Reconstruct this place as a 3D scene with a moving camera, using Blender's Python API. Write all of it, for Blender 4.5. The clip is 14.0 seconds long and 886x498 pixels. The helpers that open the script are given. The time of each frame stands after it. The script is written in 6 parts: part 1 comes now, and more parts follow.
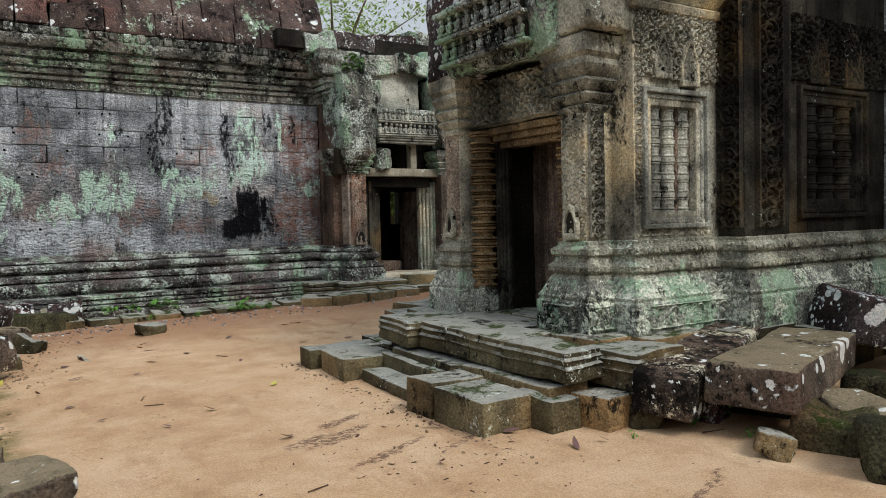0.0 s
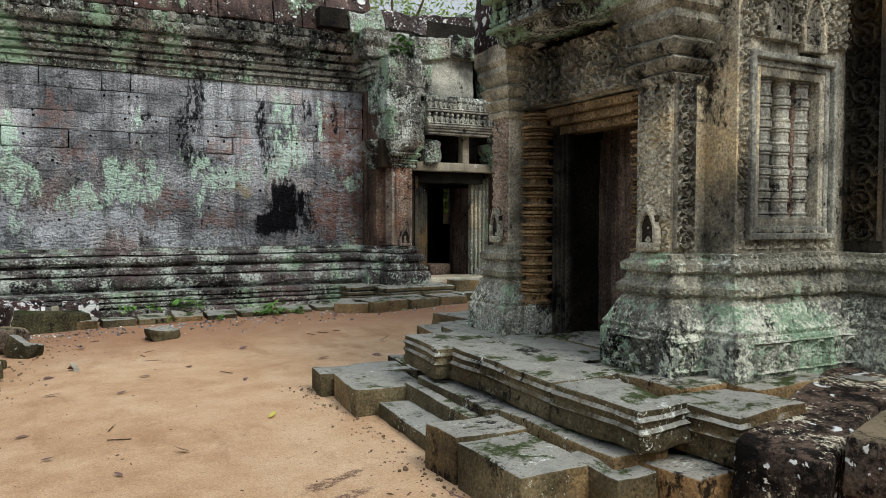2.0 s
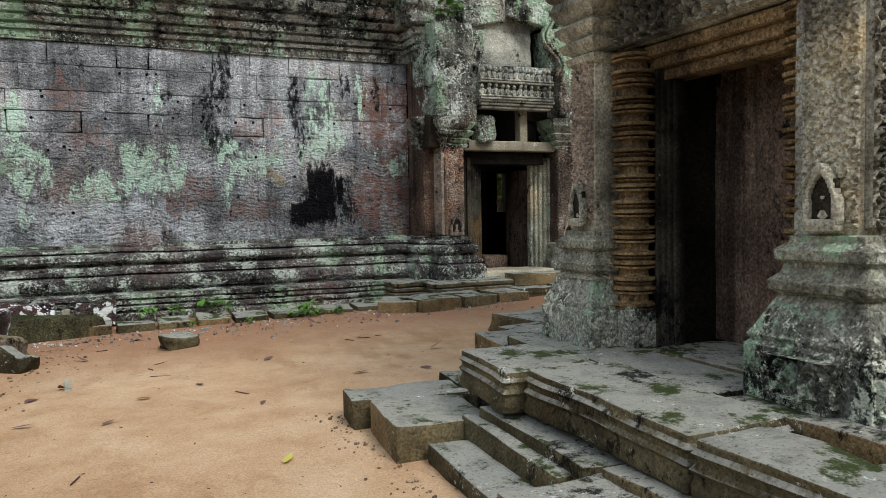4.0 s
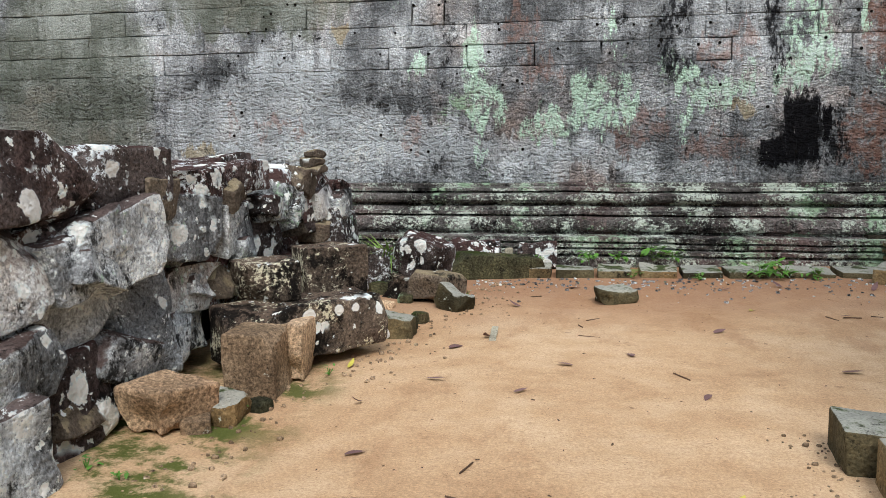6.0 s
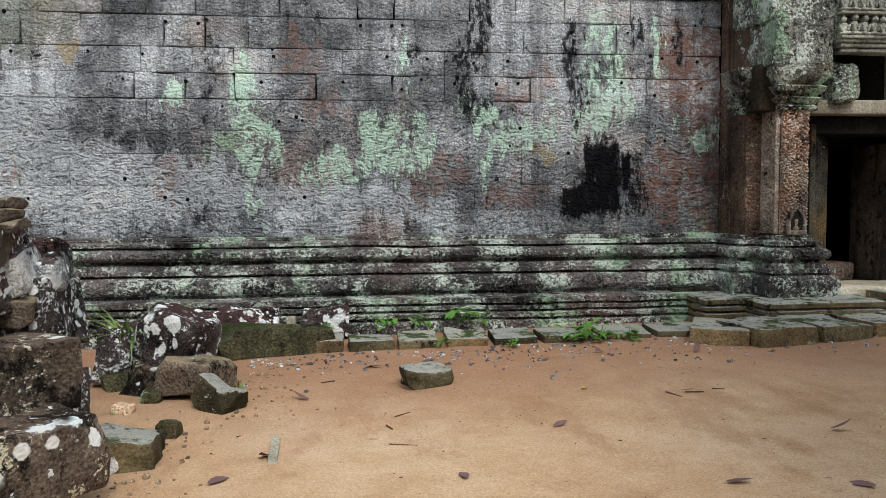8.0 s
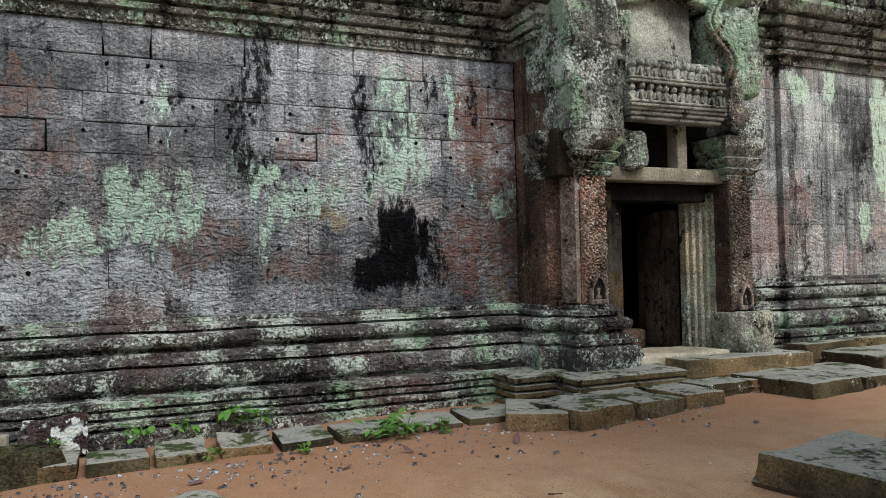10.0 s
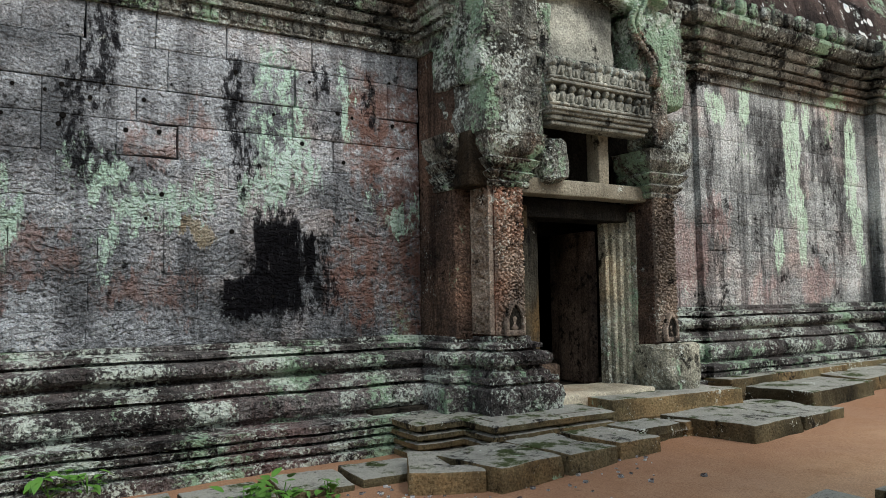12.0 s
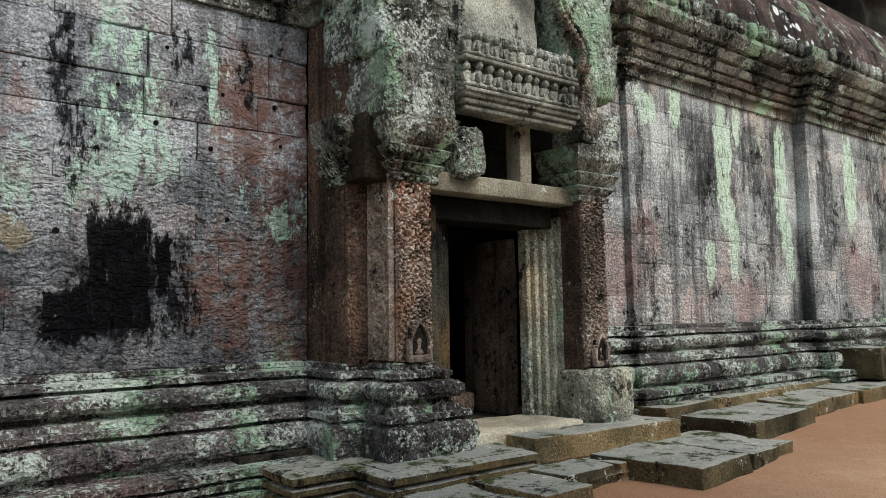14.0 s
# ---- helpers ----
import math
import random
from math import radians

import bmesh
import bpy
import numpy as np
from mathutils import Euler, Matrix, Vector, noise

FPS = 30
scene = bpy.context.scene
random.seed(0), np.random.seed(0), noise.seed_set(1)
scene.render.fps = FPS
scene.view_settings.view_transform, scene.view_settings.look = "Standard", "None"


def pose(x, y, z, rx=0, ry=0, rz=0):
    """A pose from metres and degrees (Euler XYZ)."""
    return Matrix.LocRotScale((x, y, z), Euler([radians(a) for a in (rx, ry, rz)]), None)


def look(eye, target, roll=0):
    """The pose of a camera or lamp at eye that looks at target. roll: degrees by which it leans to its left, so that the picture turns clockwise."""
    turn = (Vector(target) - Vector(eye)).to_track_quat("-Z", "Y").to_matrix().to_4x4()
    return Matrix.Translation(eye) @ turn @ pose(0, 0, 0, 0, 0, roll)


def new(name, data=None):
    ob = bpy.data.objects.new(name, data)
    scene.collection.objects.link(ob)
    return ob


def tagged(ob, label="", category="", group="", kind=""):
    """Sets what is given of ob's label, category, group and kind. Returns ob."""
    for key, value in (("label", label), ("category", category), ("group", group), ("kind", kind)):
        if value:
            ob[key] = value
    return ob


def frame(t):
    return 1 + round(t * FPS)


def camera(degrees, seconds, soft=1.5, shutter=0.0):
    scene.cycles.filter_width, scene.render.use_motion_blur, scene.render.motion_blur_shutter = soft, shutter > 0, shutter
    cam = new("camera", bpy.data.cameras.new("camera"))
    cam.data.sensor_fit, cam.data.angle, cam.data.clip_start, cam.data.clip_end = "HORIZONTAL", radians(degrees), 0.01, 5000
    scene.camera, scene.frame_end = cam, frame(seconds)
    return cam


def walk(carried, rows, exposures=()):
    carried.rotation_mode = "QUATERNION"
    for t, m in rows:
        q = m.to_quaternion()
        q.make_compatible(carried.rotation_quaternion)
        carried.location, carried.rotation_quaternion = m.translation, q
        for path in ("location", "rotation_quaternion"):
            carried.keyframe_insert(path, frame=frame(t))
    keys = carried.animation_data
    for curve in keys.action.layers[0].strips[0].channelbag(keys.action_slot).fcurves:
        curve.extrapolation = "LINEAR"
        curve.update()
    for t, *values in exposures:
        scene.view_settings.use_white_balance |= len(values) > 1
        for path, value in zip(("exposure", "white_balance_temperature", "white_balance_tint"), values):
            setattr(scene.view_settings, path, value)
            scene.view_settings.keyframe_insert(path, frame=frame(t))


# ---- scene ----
cam = camera(61.2, 14.0, soft=0.6)
PATH = [
    (0, (-0.111, -0.441, 1.664), (0.952, 1.251, 1.582), -1.29),
    (0.5, (0.181, -0.164, 1.670), (1.184, 1.563, 1.573), -1.16),
    (1, (0.429, 0.158, 1.652), (1.390, 1.909, 1.553), -0.84),
    (1.5, (0.647, 0.456, 1.665), (1.583, 2.221, 1.576), -0.53),
    (2, (0.849, 0.765, 1.663), (1.771, 2.538, 1.582), 0.17),
    (2.2, (0.905, 0.889, 1.657), (1.828, 2.662, 1.580), 0.37),
    (4.3, (1.582, 2.473, 1.557), (2.312, 4.331, 1.440), -1.66),
    (4.5, (1.632, 2.603, 1.552), (2.262, 4.497, 1.424), -1.24),
    (5, (1.771, 2.968, 1.552), (2.017, 4.946, 1.390), -0.37),
    (5.5, (1.772, 3.307, 1.526), (1.697, 5.296, 1.332), 0.14),
    (6, (1.761, 3.711, 1.510), (1.406, 5.664, 1.268), -0.38),
    (6.5, (1.714, 4.133, 1.506), (1.231, 6.055, 1.236), -0.70),
    (7, (1.610, 4.581, 1.499), (1.163, 6.509, 1.213), -1.49),
    (7.5, (1.573, 4.960, 1.504), (1.409, 6.937, 1.247), -0.66),
    (8, (1.588, 5.348, 1.541), (1.814, 7.331, 1.419), -0.27),
    (8.5, (1.564, 5.648, 1.648), (2.091, 7.577, 1.613), -0.92),
    (8.7, (1.573, 5.770, 1.666), (2.160, 7.682, 1.638), -0.93),
    (10.8, (1.911, 7.061, 1.545), (2.804, 8.848, 1.644), -0.92),
    (11, (1.962, 7.183, 1.540), (2.885, 8.954, 1.647), -0.73),
    (11.5, (2.100, 7.500, 1.538), (3.104, 9.226, 1.663), -0.76),
    (12, (2.280, 7.813, 1.521), (3.333, 9.508, 1.652), -0.88),
    (12.5, (2.476, 8.079, 1.529), (3.586, 9.738, 1.662), -0.91),
    (13, (2.673, 8.387, 1.526), (3.851, 9.997, 1.667), -1.24),
    (13.5, (2.906, 8.602, 1.511), (4.115, 10.188, 1.667), -1.26),
    (14, (3.174, 8.805, 1.519), (4.403, 10.373, 1.694), -0.87),
]
walk(cam, [(t, look(eye, target, roll)) for t, eye, target, roll in PATH],
     exposures=((0, 0.05), (2, 0.08), (4.5, 0.1), (6, 0.4), (7, 0.42), (8.5, 0.15), (11, 0.08), (14, 0.14)))

# ---- light ----
world = bpy.data.worlds.new("overcast_sky")
scene.world = world
world.use_nodes = True
_wn, _wl = world.node_tree.nodes, world.node_tree.links
sky = _wn.new("ShaderNodeTexSky")
sky.sky_type = "NISHITA"
sky.sun_disc = False
sky.sun_elevation, sky.sun_rotation = radians(49), radians(166)
sky.air_density, sky.dust_density, sky.ozone_density = 1.2, 4.0, 1.0
# thin cloud whitens the sky
_cloud = _wn.new("ShaderNodeMix")
_cloud.data_type = "RGBA"
_cloud.inputs[0].default_value = 0.6
# an overcast sky is brightest overhead
_dir = _wn.new("ShaderNodeTexCoord")
_xyz = _wn.new("ShaderNodeSeparateXYZ")
_rise = _wn.new("ShaderNodeMapRange")
_tone = _wn.new("ShaderNodeMix")
_tone.data_type = "RGBA"
_wl.new(_dir.outputs["Generated"], _xyz.inputs[0])
_wl.new(_xyz.outputs[2], _rise.inputs[0])
_wl.new(_rise.outputs[0], _tone.inputs[0])
_tone.inputs[6].default_value, _tone.inputs[7].default_value = (4.6, 4.8, 5.0, 1), (10.5, 10.8, 11.2, 1)
_wl.new(_tone.outputs[2], _cloud.inputs[7])
_wl.new(sky.outputs[0], _cloud.inputs[6])
_wl.new(_cloud.outputs[2], _wn["Background"].inputs[0])
_wn["Background"].inputs[1].default_value = 0.115
sun = new("sun", bpy.data.lights.new("sun", "SUN"))
sun.data.energy, sun.data.angle, sun.data.color = 1.7, radians(20), (1.0, 0.96, 0.9)
sun.matrix_world = look((5, -9, 14), (2, 3, 0))


# ---- materials ----
class Tree:
    """A short way to write node materials."""

    def __init__(self, name):
        self.mat = bpy.data.materials.new(name)
        self.mat.use_nodes = True
        self.nt = self.mat.node_tree
        self.bsdf = self.nt.nodes["Principled BSDF"]
        geo = self.nt.nodes.new("ShaderNodeNewGeometry")
        self.pos, self.nrm = geo.outputs["Position"], geo.outputs["Normal"]
        info = self.nt.nodes.new("ShaderNodeObjectInfo")
        self.rnd = info.outputs["Random"]
        self.isl = geo.outputs["Random Per Island"]

    def put(self, node, sock, value):
        s = node.inputs[sock]
        if isinstance(value, bpy.types.NodeSocket):
            self.nt.links.new(value, s)
        elif isinstance(value, (tuple, list)) and len(value) == 3 and s.type == "RGBA":
            s.default_value = (*value, 1)
        else:
            s.default_value = value

    def math(self, op, a, b=0.0, clamp=False):
        n = self.nt.nodes.new("ShaderNodeMath")
        n.operation, n.use_clamp = op, clamp
        self.put(n, 0, a), self.put(n, 1, b)
        return n.outputs[0]

    def vec(self, op, a, b=(0, 0, 0)):
        n = self.nt.nodes.new("ShaderNodeVectorMath")
        n.operation = op
        self.put(n, 0, a), self.put(n, 1, b)
        return n.outputs["Value"] if op in ("LENGTH", "DISTANCE", "DOT_PRODUCT") else n.outputs[0]

    def at(self, scale, shift=(0, 0, 0)):
        """World position, scaled and shifted."""
        return self.vec("ADD", self.vec("MULTIPLY", self.pos, scale), shift)

    def noise(self, scale, detail=6, rough=0.6, stretch=(1, 1, 1), shift=(0, 0, 0), color=False):
        n = self.nt.nodes.new("ShaderNodeTexNoise")
        self.put(n, "Vector", self.at(stretch, shift))
        self.put(n, "Scale", scale), self.put(n, "Detail", detail), self.put(n, "Roughness", rough)
        return n.outputs["Color" if color else "Fac"]

    def cells(self, scale, feature="F1", stretch=(1, 1, 1), vector=None, out="Distance"):
        n = self.nt.nodes.new("ShaderNodeTexVoronoi")
        n.feature = feature
        self.put(n, "Vector", vector if vector else self.at(stretch))
        self.put(n, "Scale", scale)
        return n.outputs[out]

    def step(self, x, lo, hi, a=0.0, b=1.0):
        n = self.nt.nodes.new("ShaderNodeMapRange")
        n.interpolation_type = "SMOOTHSTEP"
        for i, v in enumerate((x, lo, hi, a, b)):
            self.put(n, i, v)
        return n.outputs[0]

    def mix(self, f, a, b, mode="MIX"):
        n = self.nt.nodes.new("ShaderNodeMix")
        n.data_type, n.blend_type = "RGBA", mode
        self.put(n, 0, f), self.put(n, 6, a), self.put(n, 7, b)
        return n.outputs[2]

    def ramp(self, x, *stops):
        n = self.nt.nodes.new("ShaderNodeValToRGB")
        el = n.color_ramp.elements
        while len(el) < len(stops):
            el.new(0.5)
        for e, (p, c) in zip(el, stops):
            e.position, e.color = p, (*c, 1)
        self.put(n, 0, x)
        return n.outputs[0]

    def bump(self, height, strength, distance, normal=None):
        n = self.nt.nodes.new("ShaderNodeBump")
        self.put(n, "Strength", strength), self.put(n, "Distance", distance), self.put(n, "Height", height)
        if normal:
            self.put(n, "Normal", normal)
        return n.outputs[0]

    def up(self):
        n = self.nt.nodes.new("ShaderNodeSeparateXYZ")
        self.put(n, 0, self.nrm)
        return n.outputs[2]

    def done(self, color, rough, normal=None, spec=0.25):
        self.put(self.bsdf, "Base Color", color)
        self.put(self.bsdf, "Roughness", rough)
        self.put(self.bsdf, "Specular IOR Level", spec)
        if normal:
            self.put(self.bsdf, "Normal", normal)
        return self.mat


def stone(name, dark, light, warm, lichen=0.3, crust=0.2, streak=0.4, moss=0.1, warm_amount=0.4, chisel=0.0, vary=0.3, soot=0.5,
          spots=0.0, green=(0.30, 0.40, 0.29), relief=0.5, carve=0.0, patches=None, crust_color=(0.58, 0.60, 0.55), pale_run=0.0, grain=0.7, run_scale=3.6, cap=None, dots=()):
    """Weathered sandstone: base tones, warm blotches, black algae, rain streaks, lichen, white crust and moss."""
    t = Tree(name)
    fine = t.noise(44, 7, 0.78)
    col = t.mix(t.step(t.noise(1.1, 6, 0.65), 0.32, 0.68), dark, light)
    hue = t.math("ADD", t.math("MULTIPLY", t.noise(0.7, 5, 0.65, shift=(9, 3, 5)), 1.0 - vary * 0.5), t.math("MULTIPLY", t.rnd, vary * 0.5))
    col = t.mix(t.step(hue, 0.64 - 0.3 * warm_amount, 0.76, 0.0, 0.8), col, warm)
    col = t.mix(vary, col, t.mix(t.rnd, (0.25, 0.25, 0.25), (0.75, 0.75, 0.75)), "OVERLAY")
    # grain
    col = t.mix(grain, col, t.ramp(fine, (0.35, (0.12, 0.12, 0.12)), (0.5, (0.47, 0.47, 0.47)), (0.65, (0.86, 0.86, 0.86))), "OVERLAY")
    # slab tops lightened as by light from above; fallen stones crusted dark on top
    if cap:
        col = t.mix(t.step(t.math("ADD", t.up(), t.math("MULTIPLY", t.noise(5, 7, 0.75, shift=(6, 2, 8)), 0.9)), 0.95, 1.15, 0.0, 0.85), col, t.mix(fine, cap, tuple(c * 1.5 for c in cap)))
    # black algae in ragged mottles
    if soot:
        al = t.math("ADD", t.math("MULTIPLY", t.noise(1.7, 4, 0.6, shift=(7, 1, 4)), 0.45), t.math("MULTIPLY", t.noise(11, 8, 0.8, stretch=(1, 1, 0.75)), 0.55))
        lo = 0.60 - 0.14 * soot
        col = t.mix(t.step(al, lo, lo + 0.07, 0.0, 0.85), col, (0.016, 0.016, 0.016))
    # rain streaks run down the face
    run = t.noise(1.0, 6, 0.7, stretch=(run_scale, run_scale, 0.2))
    col = t.mix(t.math("MULTIPLY", t.step(run, 0.49, 0.62), streak), col, (0.018, 0.018, 0.02))
    if pale_run:
        pr = t.noise(1.0, 7, 0.75, stretch=(2.4, 2.4, 0.22), shift=(11, 4, 2))
        col = t.mix(t.math("MULTIPLY", t.step(pr, 0.56 - 0.08 * pale_run, 0.62 - 0.08 * pale_run), t.step(t.noise(13, 8, 0.8), 0.36, 0.5)), col, t.mix(fine, (0.42, 0.48, 0.40), (0.70, 0.74, 0.64)))
    # pitted grain
    pit = t.cells(40)
    col = t.mix(t.math("MULTIPLY", t.step(pit, 0.30, 0.05), 0.45), col, (0.02, 0.019, 0.018))
    # pale green lichen, ragged at two scales
    if lichen:
        lich = t.math("ADD", t.math("MULTIPLY", t.noise(1.5, 4, 0.6, stretch=(1, 1, 0.55), shift=(4, 7, 1)), 0.6), t.math("MULTIPLY", t.noise(16, 8, 0.8), 0.4))
        lo = 0.64 - 0.18 * lichen
        col = t.mix(t.step(lich, lo, lo + 0.045, 0.0, 0.8), col, t.mix(fine, green, (0.46, 0.55, 0.43)))
    if patches:
        col = patches(t, col, fine)
    # grey-white crust
    if crust:
        cr = t.math("ADD", t.math("MULTIPLY", t.noise(2.4, 4, 0.6, shift=(1, 8, 3)), 0.42), t.math("MULTIPLY", t.noise(24, 7, 0.8, shift=(3, 3, 3)), 0.58))
        lo = 0.63 - 0.15 * crust
        col = t.mix(t.step(cr, lo, lo + 0.04, 0.0, 0.85), col, crust_color)
    if spots:
        for s, cut in ((3.6, 0.34), (7.0, 0.34), (15.0, 0.3)):
            v = t.vec("ADD", t.at((1, 1, 1), (s, 2, 1)), t.vec("MULTIPLY", t.noise(7, 5, 0.75, color=True), (0.14, 0.14, 0.14)))
            d = t.cells(s, vector=v)
            on = t.step(t.noise(s * 0.4, 3, 0.5, shift=(s, 0, 0)), 0.64 - 0.12 * spots, 0.68 - 0.12 * spots)
            col = t.mix(t.math("MULTIPLY", t.step(d, cut, cut - 0.05), on), col, t.mix(fine, (0.50, 0.53, 0.52), (0.74, 0.77, 0.77)))
    for x, y, z, r in dots:
        w = t.vec("ADD", t.pos, t.vec("MULTIPLY", t.vec("SUBTRACT", t.noise(14, 5, 0.7, color=True), (0.5, 0.5, 0.5)), (0.05, 0.05, 0.05)))
        col = t.mix(t.step(t.vec("DISTANCE", w, (x, y, z)), r, r - 0.012), col, t.mix(fine, (0.60, 0.63, 0.64), (0.78, 0.80, 0.80)))
    if moss:
        mm = t.step(t.math("ADD", t.math("MULTIPLY", t.up(), 0.12), t.noise(3.0, 8, 0.72, shift=(2, 2, 2))), 0.78 - 0.28 * moss, 0.86 - 0.28 * moss, 0.0, 0.85)
        col = t.mix(mm, col, t.mix(fine, (0.03, 0.05, 0.014), (0.10, 0.13, 0.035)))
    h = t.math("ADD", t.math("MULTIPLY", t.noise(8, 10, 0.72), 1.0), t.math("MULTIPLY", pit, 0.3))
    nb = t.bump(h, min(1.0, relief), 0.035)
    if chisel:
        w = t.vec("ADD", t.at((1, 1, 2.0)), t.vec("MULTIPLY", t.noise(2.6, 4, 0.65, color=True), (0.7, 0.7, 0.7)))
        n = t.nt.nodes.new("ShaderNodeTexVoronoi")
        n.feature = "SMOOTH_F1"
        t.put(n, "Vector", w), t.put(n, "Scale", 13.0)
        n2 = t.noise(5, 7, 0.72, stretch=(1, 1, 1.8))
        sz = t.nt.nodes.new("ShaderNodeSeparateXYZ")
        t.put(sz, 0, t.pos)
        low = t.step(sz.outputs[2], 3.1, 2.6, 0.35, 1.0)
        stroke = t.nt.nodes.new("ShaderNodeTexNoise")
        t.put(stroke, "Vector", t.vec("MULTIPLY", w, (6.0, 6.0, 14.0)))
        t.put(stroke, "Scale", 1.0), t.put(stroke, "Detail", 3.0), t.put(stroke, "Roughness", 0.6)
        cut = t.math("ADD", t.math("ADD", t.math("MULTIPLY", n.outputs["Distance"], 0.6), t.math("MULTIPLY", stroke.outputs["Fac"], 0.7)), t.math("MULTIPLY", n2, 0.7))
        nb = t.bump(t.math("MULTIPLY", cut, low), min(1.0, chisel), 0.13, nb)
        # low parts of the cuts darkened in colour, standing in for shade
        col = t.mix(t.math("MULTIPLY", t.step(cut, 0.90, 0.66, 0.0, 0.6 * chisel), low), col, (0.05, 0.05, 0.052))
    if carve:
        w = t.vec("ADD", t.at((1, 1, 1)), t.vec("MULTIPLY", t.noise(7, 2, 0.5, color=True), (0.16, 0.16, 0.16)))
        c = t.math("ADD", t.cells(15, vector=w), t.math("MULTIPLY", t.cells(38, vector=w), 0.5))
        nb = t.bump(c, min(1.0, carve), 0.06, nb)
        # carved hollows get a dark colour in place of their shade
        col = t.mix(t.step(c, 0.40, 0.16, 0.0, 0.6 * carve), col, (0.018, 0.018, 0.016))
    # a gamma hardens the colours to make up for flat light
    gm = t.nt.nodes.new("ShaderNodeGamma")
    t.put(gm, 0, col), t.put(gm, 1, 1.6)
    col = t.vec("MINIMUM", t.mix(1.0, gm.outputs[0], (1.75, 1.87, 2.03), "MULTIPLY"), (0.82, 0.84, 0.84))
    rough = t.step(t.noise(5, 4, 0.6), 0.2, 0.8, 0.72, 0.97)
    return t.done(col, rough, nb, 0.1)


def blobs(t, spots, spread=0.30, square=False):
    """A ragged mask of ellipses or boxes (x, z, half width, half height) on a wall that runs along x."""
    warp = t.vec("MULTIPLY", t.vec("SUBTRACT", t.noise(3.0, 8, 0.75, stretch=(1.5, 1, 0.55), color=True), (0.5, 0.5, 0.5)), (spread * 2.6, 0, spread * 4.2))
    p = t.vec("ADD", t.pos, warp)
    total = None
    for x, z, rx, rz in spots:
        q = t.vec("MULTIPLY", t.vec("SUBTRACT", p, (x, 0, z)), (1 / rx, 0, 1 / rz))
        if square:
            sx = t.nt.nodes.new("ShaderNodeSeparateXYZ")
            t.put(sx, 0, t.vec("ABSOLUTE", q))
            d = t.math("MAXIMUM", sx.outputs[0], sx.outputs[2])
        else:
            d = t.vec("LENGTH", q)
        m = t.step(d, 1.05, 0.9 if square else 0.8)
        total = m if total is None else t.math("MAXIMUM", total, m)
    return total


def wall_patches(t, col, fine):
    sz = t.nt.nodes.new("ShaderNodeSeparateXYZ")
    t.put(sz, 0, t.pos)
    # broad tones: pale west stretch, olive-grey weathering high up and far west, red-brown stone beside the portal
    pale = blobs(t, ((-3.1, 2.1, 1.7, 0.75), (-1.2, 1.75, 1.6, 0.5), (1.2, 1.55, 1.6, 0.3), (-2.6, 2.75, 0.9, 0.4)), 0.5)
    col = t.mix(t.math("MULTIPLY", pale, 0.48), col, (0.60, 0.62, 0.625))
    olive = blobs(t, ((-6.4, 2.6, 1.55, 2.2), (-3.2, 4.0, 1.7, 0.65), (-0.6, 4.3, 1.2, 0.25)), 0.4)
    col = t.mix(t.math("MULTIPLY", olive, 0.55), col, (0.20, 0.215, 0.17))
    rag2 = t.step(t.noise(6, 8, 0.8), 0.40, 0.58)
    rust = blobs(t, ((5.55, 1.75, 0.35, 0.5), (6.25, 2.4, 0.4, 1.5), (5.9, 3.2, 0.5, 0.5), (3.75, 3.05, 0.45, 0.22), (-0.7, 1.85, 0.22, 0.26), (-2.8, 2.0, 0.42, 0.16), (-3.6, 2.1, 0.14, 0.15),
                     (1.2, 2.75, 0.3, 0.25), (2.6, 1.9, 0.5, 0.25), (0.9, 3.3, 0.3, 0.3), (3.6, 1.65, 0.5, 0.2)), 0.4)
    col = t.mix(t.math("MULTIPLY", t.math("MULTIPLY", rust, rag2), 0.5), col, (0.36, 0.235, 0.195))
    red = blobs(t, ((5.6, 1.8, 0.42, 0.65), (6.2, 2.5, 0.42, 1.6), (5.95, 3.3, 0.5, 0.6)), 0.4)
    col = t.mix(t.math("MULTIPLY", t.math("MULTIPLY", red, rag2), 0.6), col, (0.27, 0.165, 0.13))
    ochre = blobs(t, ((-4.2, 1.62, 0.3, 0.12), (-1.85, 3.4, 0.16, 0.13), (4.0, 2.2, 0.2, 0.1)), 0.2)
    col = t.mix(t.math("MULTIPLY", ochre, 0.5), col, (0.42, 0.34, 0.2))
    # mint lichen
    rag = t.step(t.math("ADD", t.math("MULTIPLY", t.noise(4.2, 5, 0.7, stretch=(1.3, 1, 0.6)), 0.45), t.math("MULTIPLY", t.noise(15, 9, 0.88, stretch=(1.4, 1, 0.7)), 0.55)), 0.465, 0.505)
    mint = blobs(t, ((0.2, 2.95, 0.12, 0.45), (0.35, 2.3, 0.27, 0.42), (1.25, 1.98, 0.42, 0.24), (2.1, 2.3, 0.52, 0.45), (3.1, 2.72, 0.28, 0.18), (3.65, 2.42, 0.45, 0.19),
                     (3.25, 2.0, 0.13, 0.26), (4.1, 2.6, 0.14, 0.17), (4.8, 3.4, 0.32, 0.6), (4.85, 2.9, 0.3, 0.4)), 0.34)
    mint2 = blobs(t, ((4.9, 2.95, 0.25, 0.35), (4.55, 2.55, 0.2, 0.25), (5.5, 3.65, 0.12, 0.45), (6.14, 2.38, 0.28, 0.22), (5.75, 2.6, 0.12, 0.1), (6.36, 2.55, 0.06, 0.15),
                      (0.3, 1.55, 0.12, 0.3), (-0.6, 2.85, 0.16, 0.14), (2.2, 3.3, 0.07, 0.35)), 0.3)
    green = t.mix(fine, (0.38, 0.49, 0.40), (0.70, 0.82, 0.70))
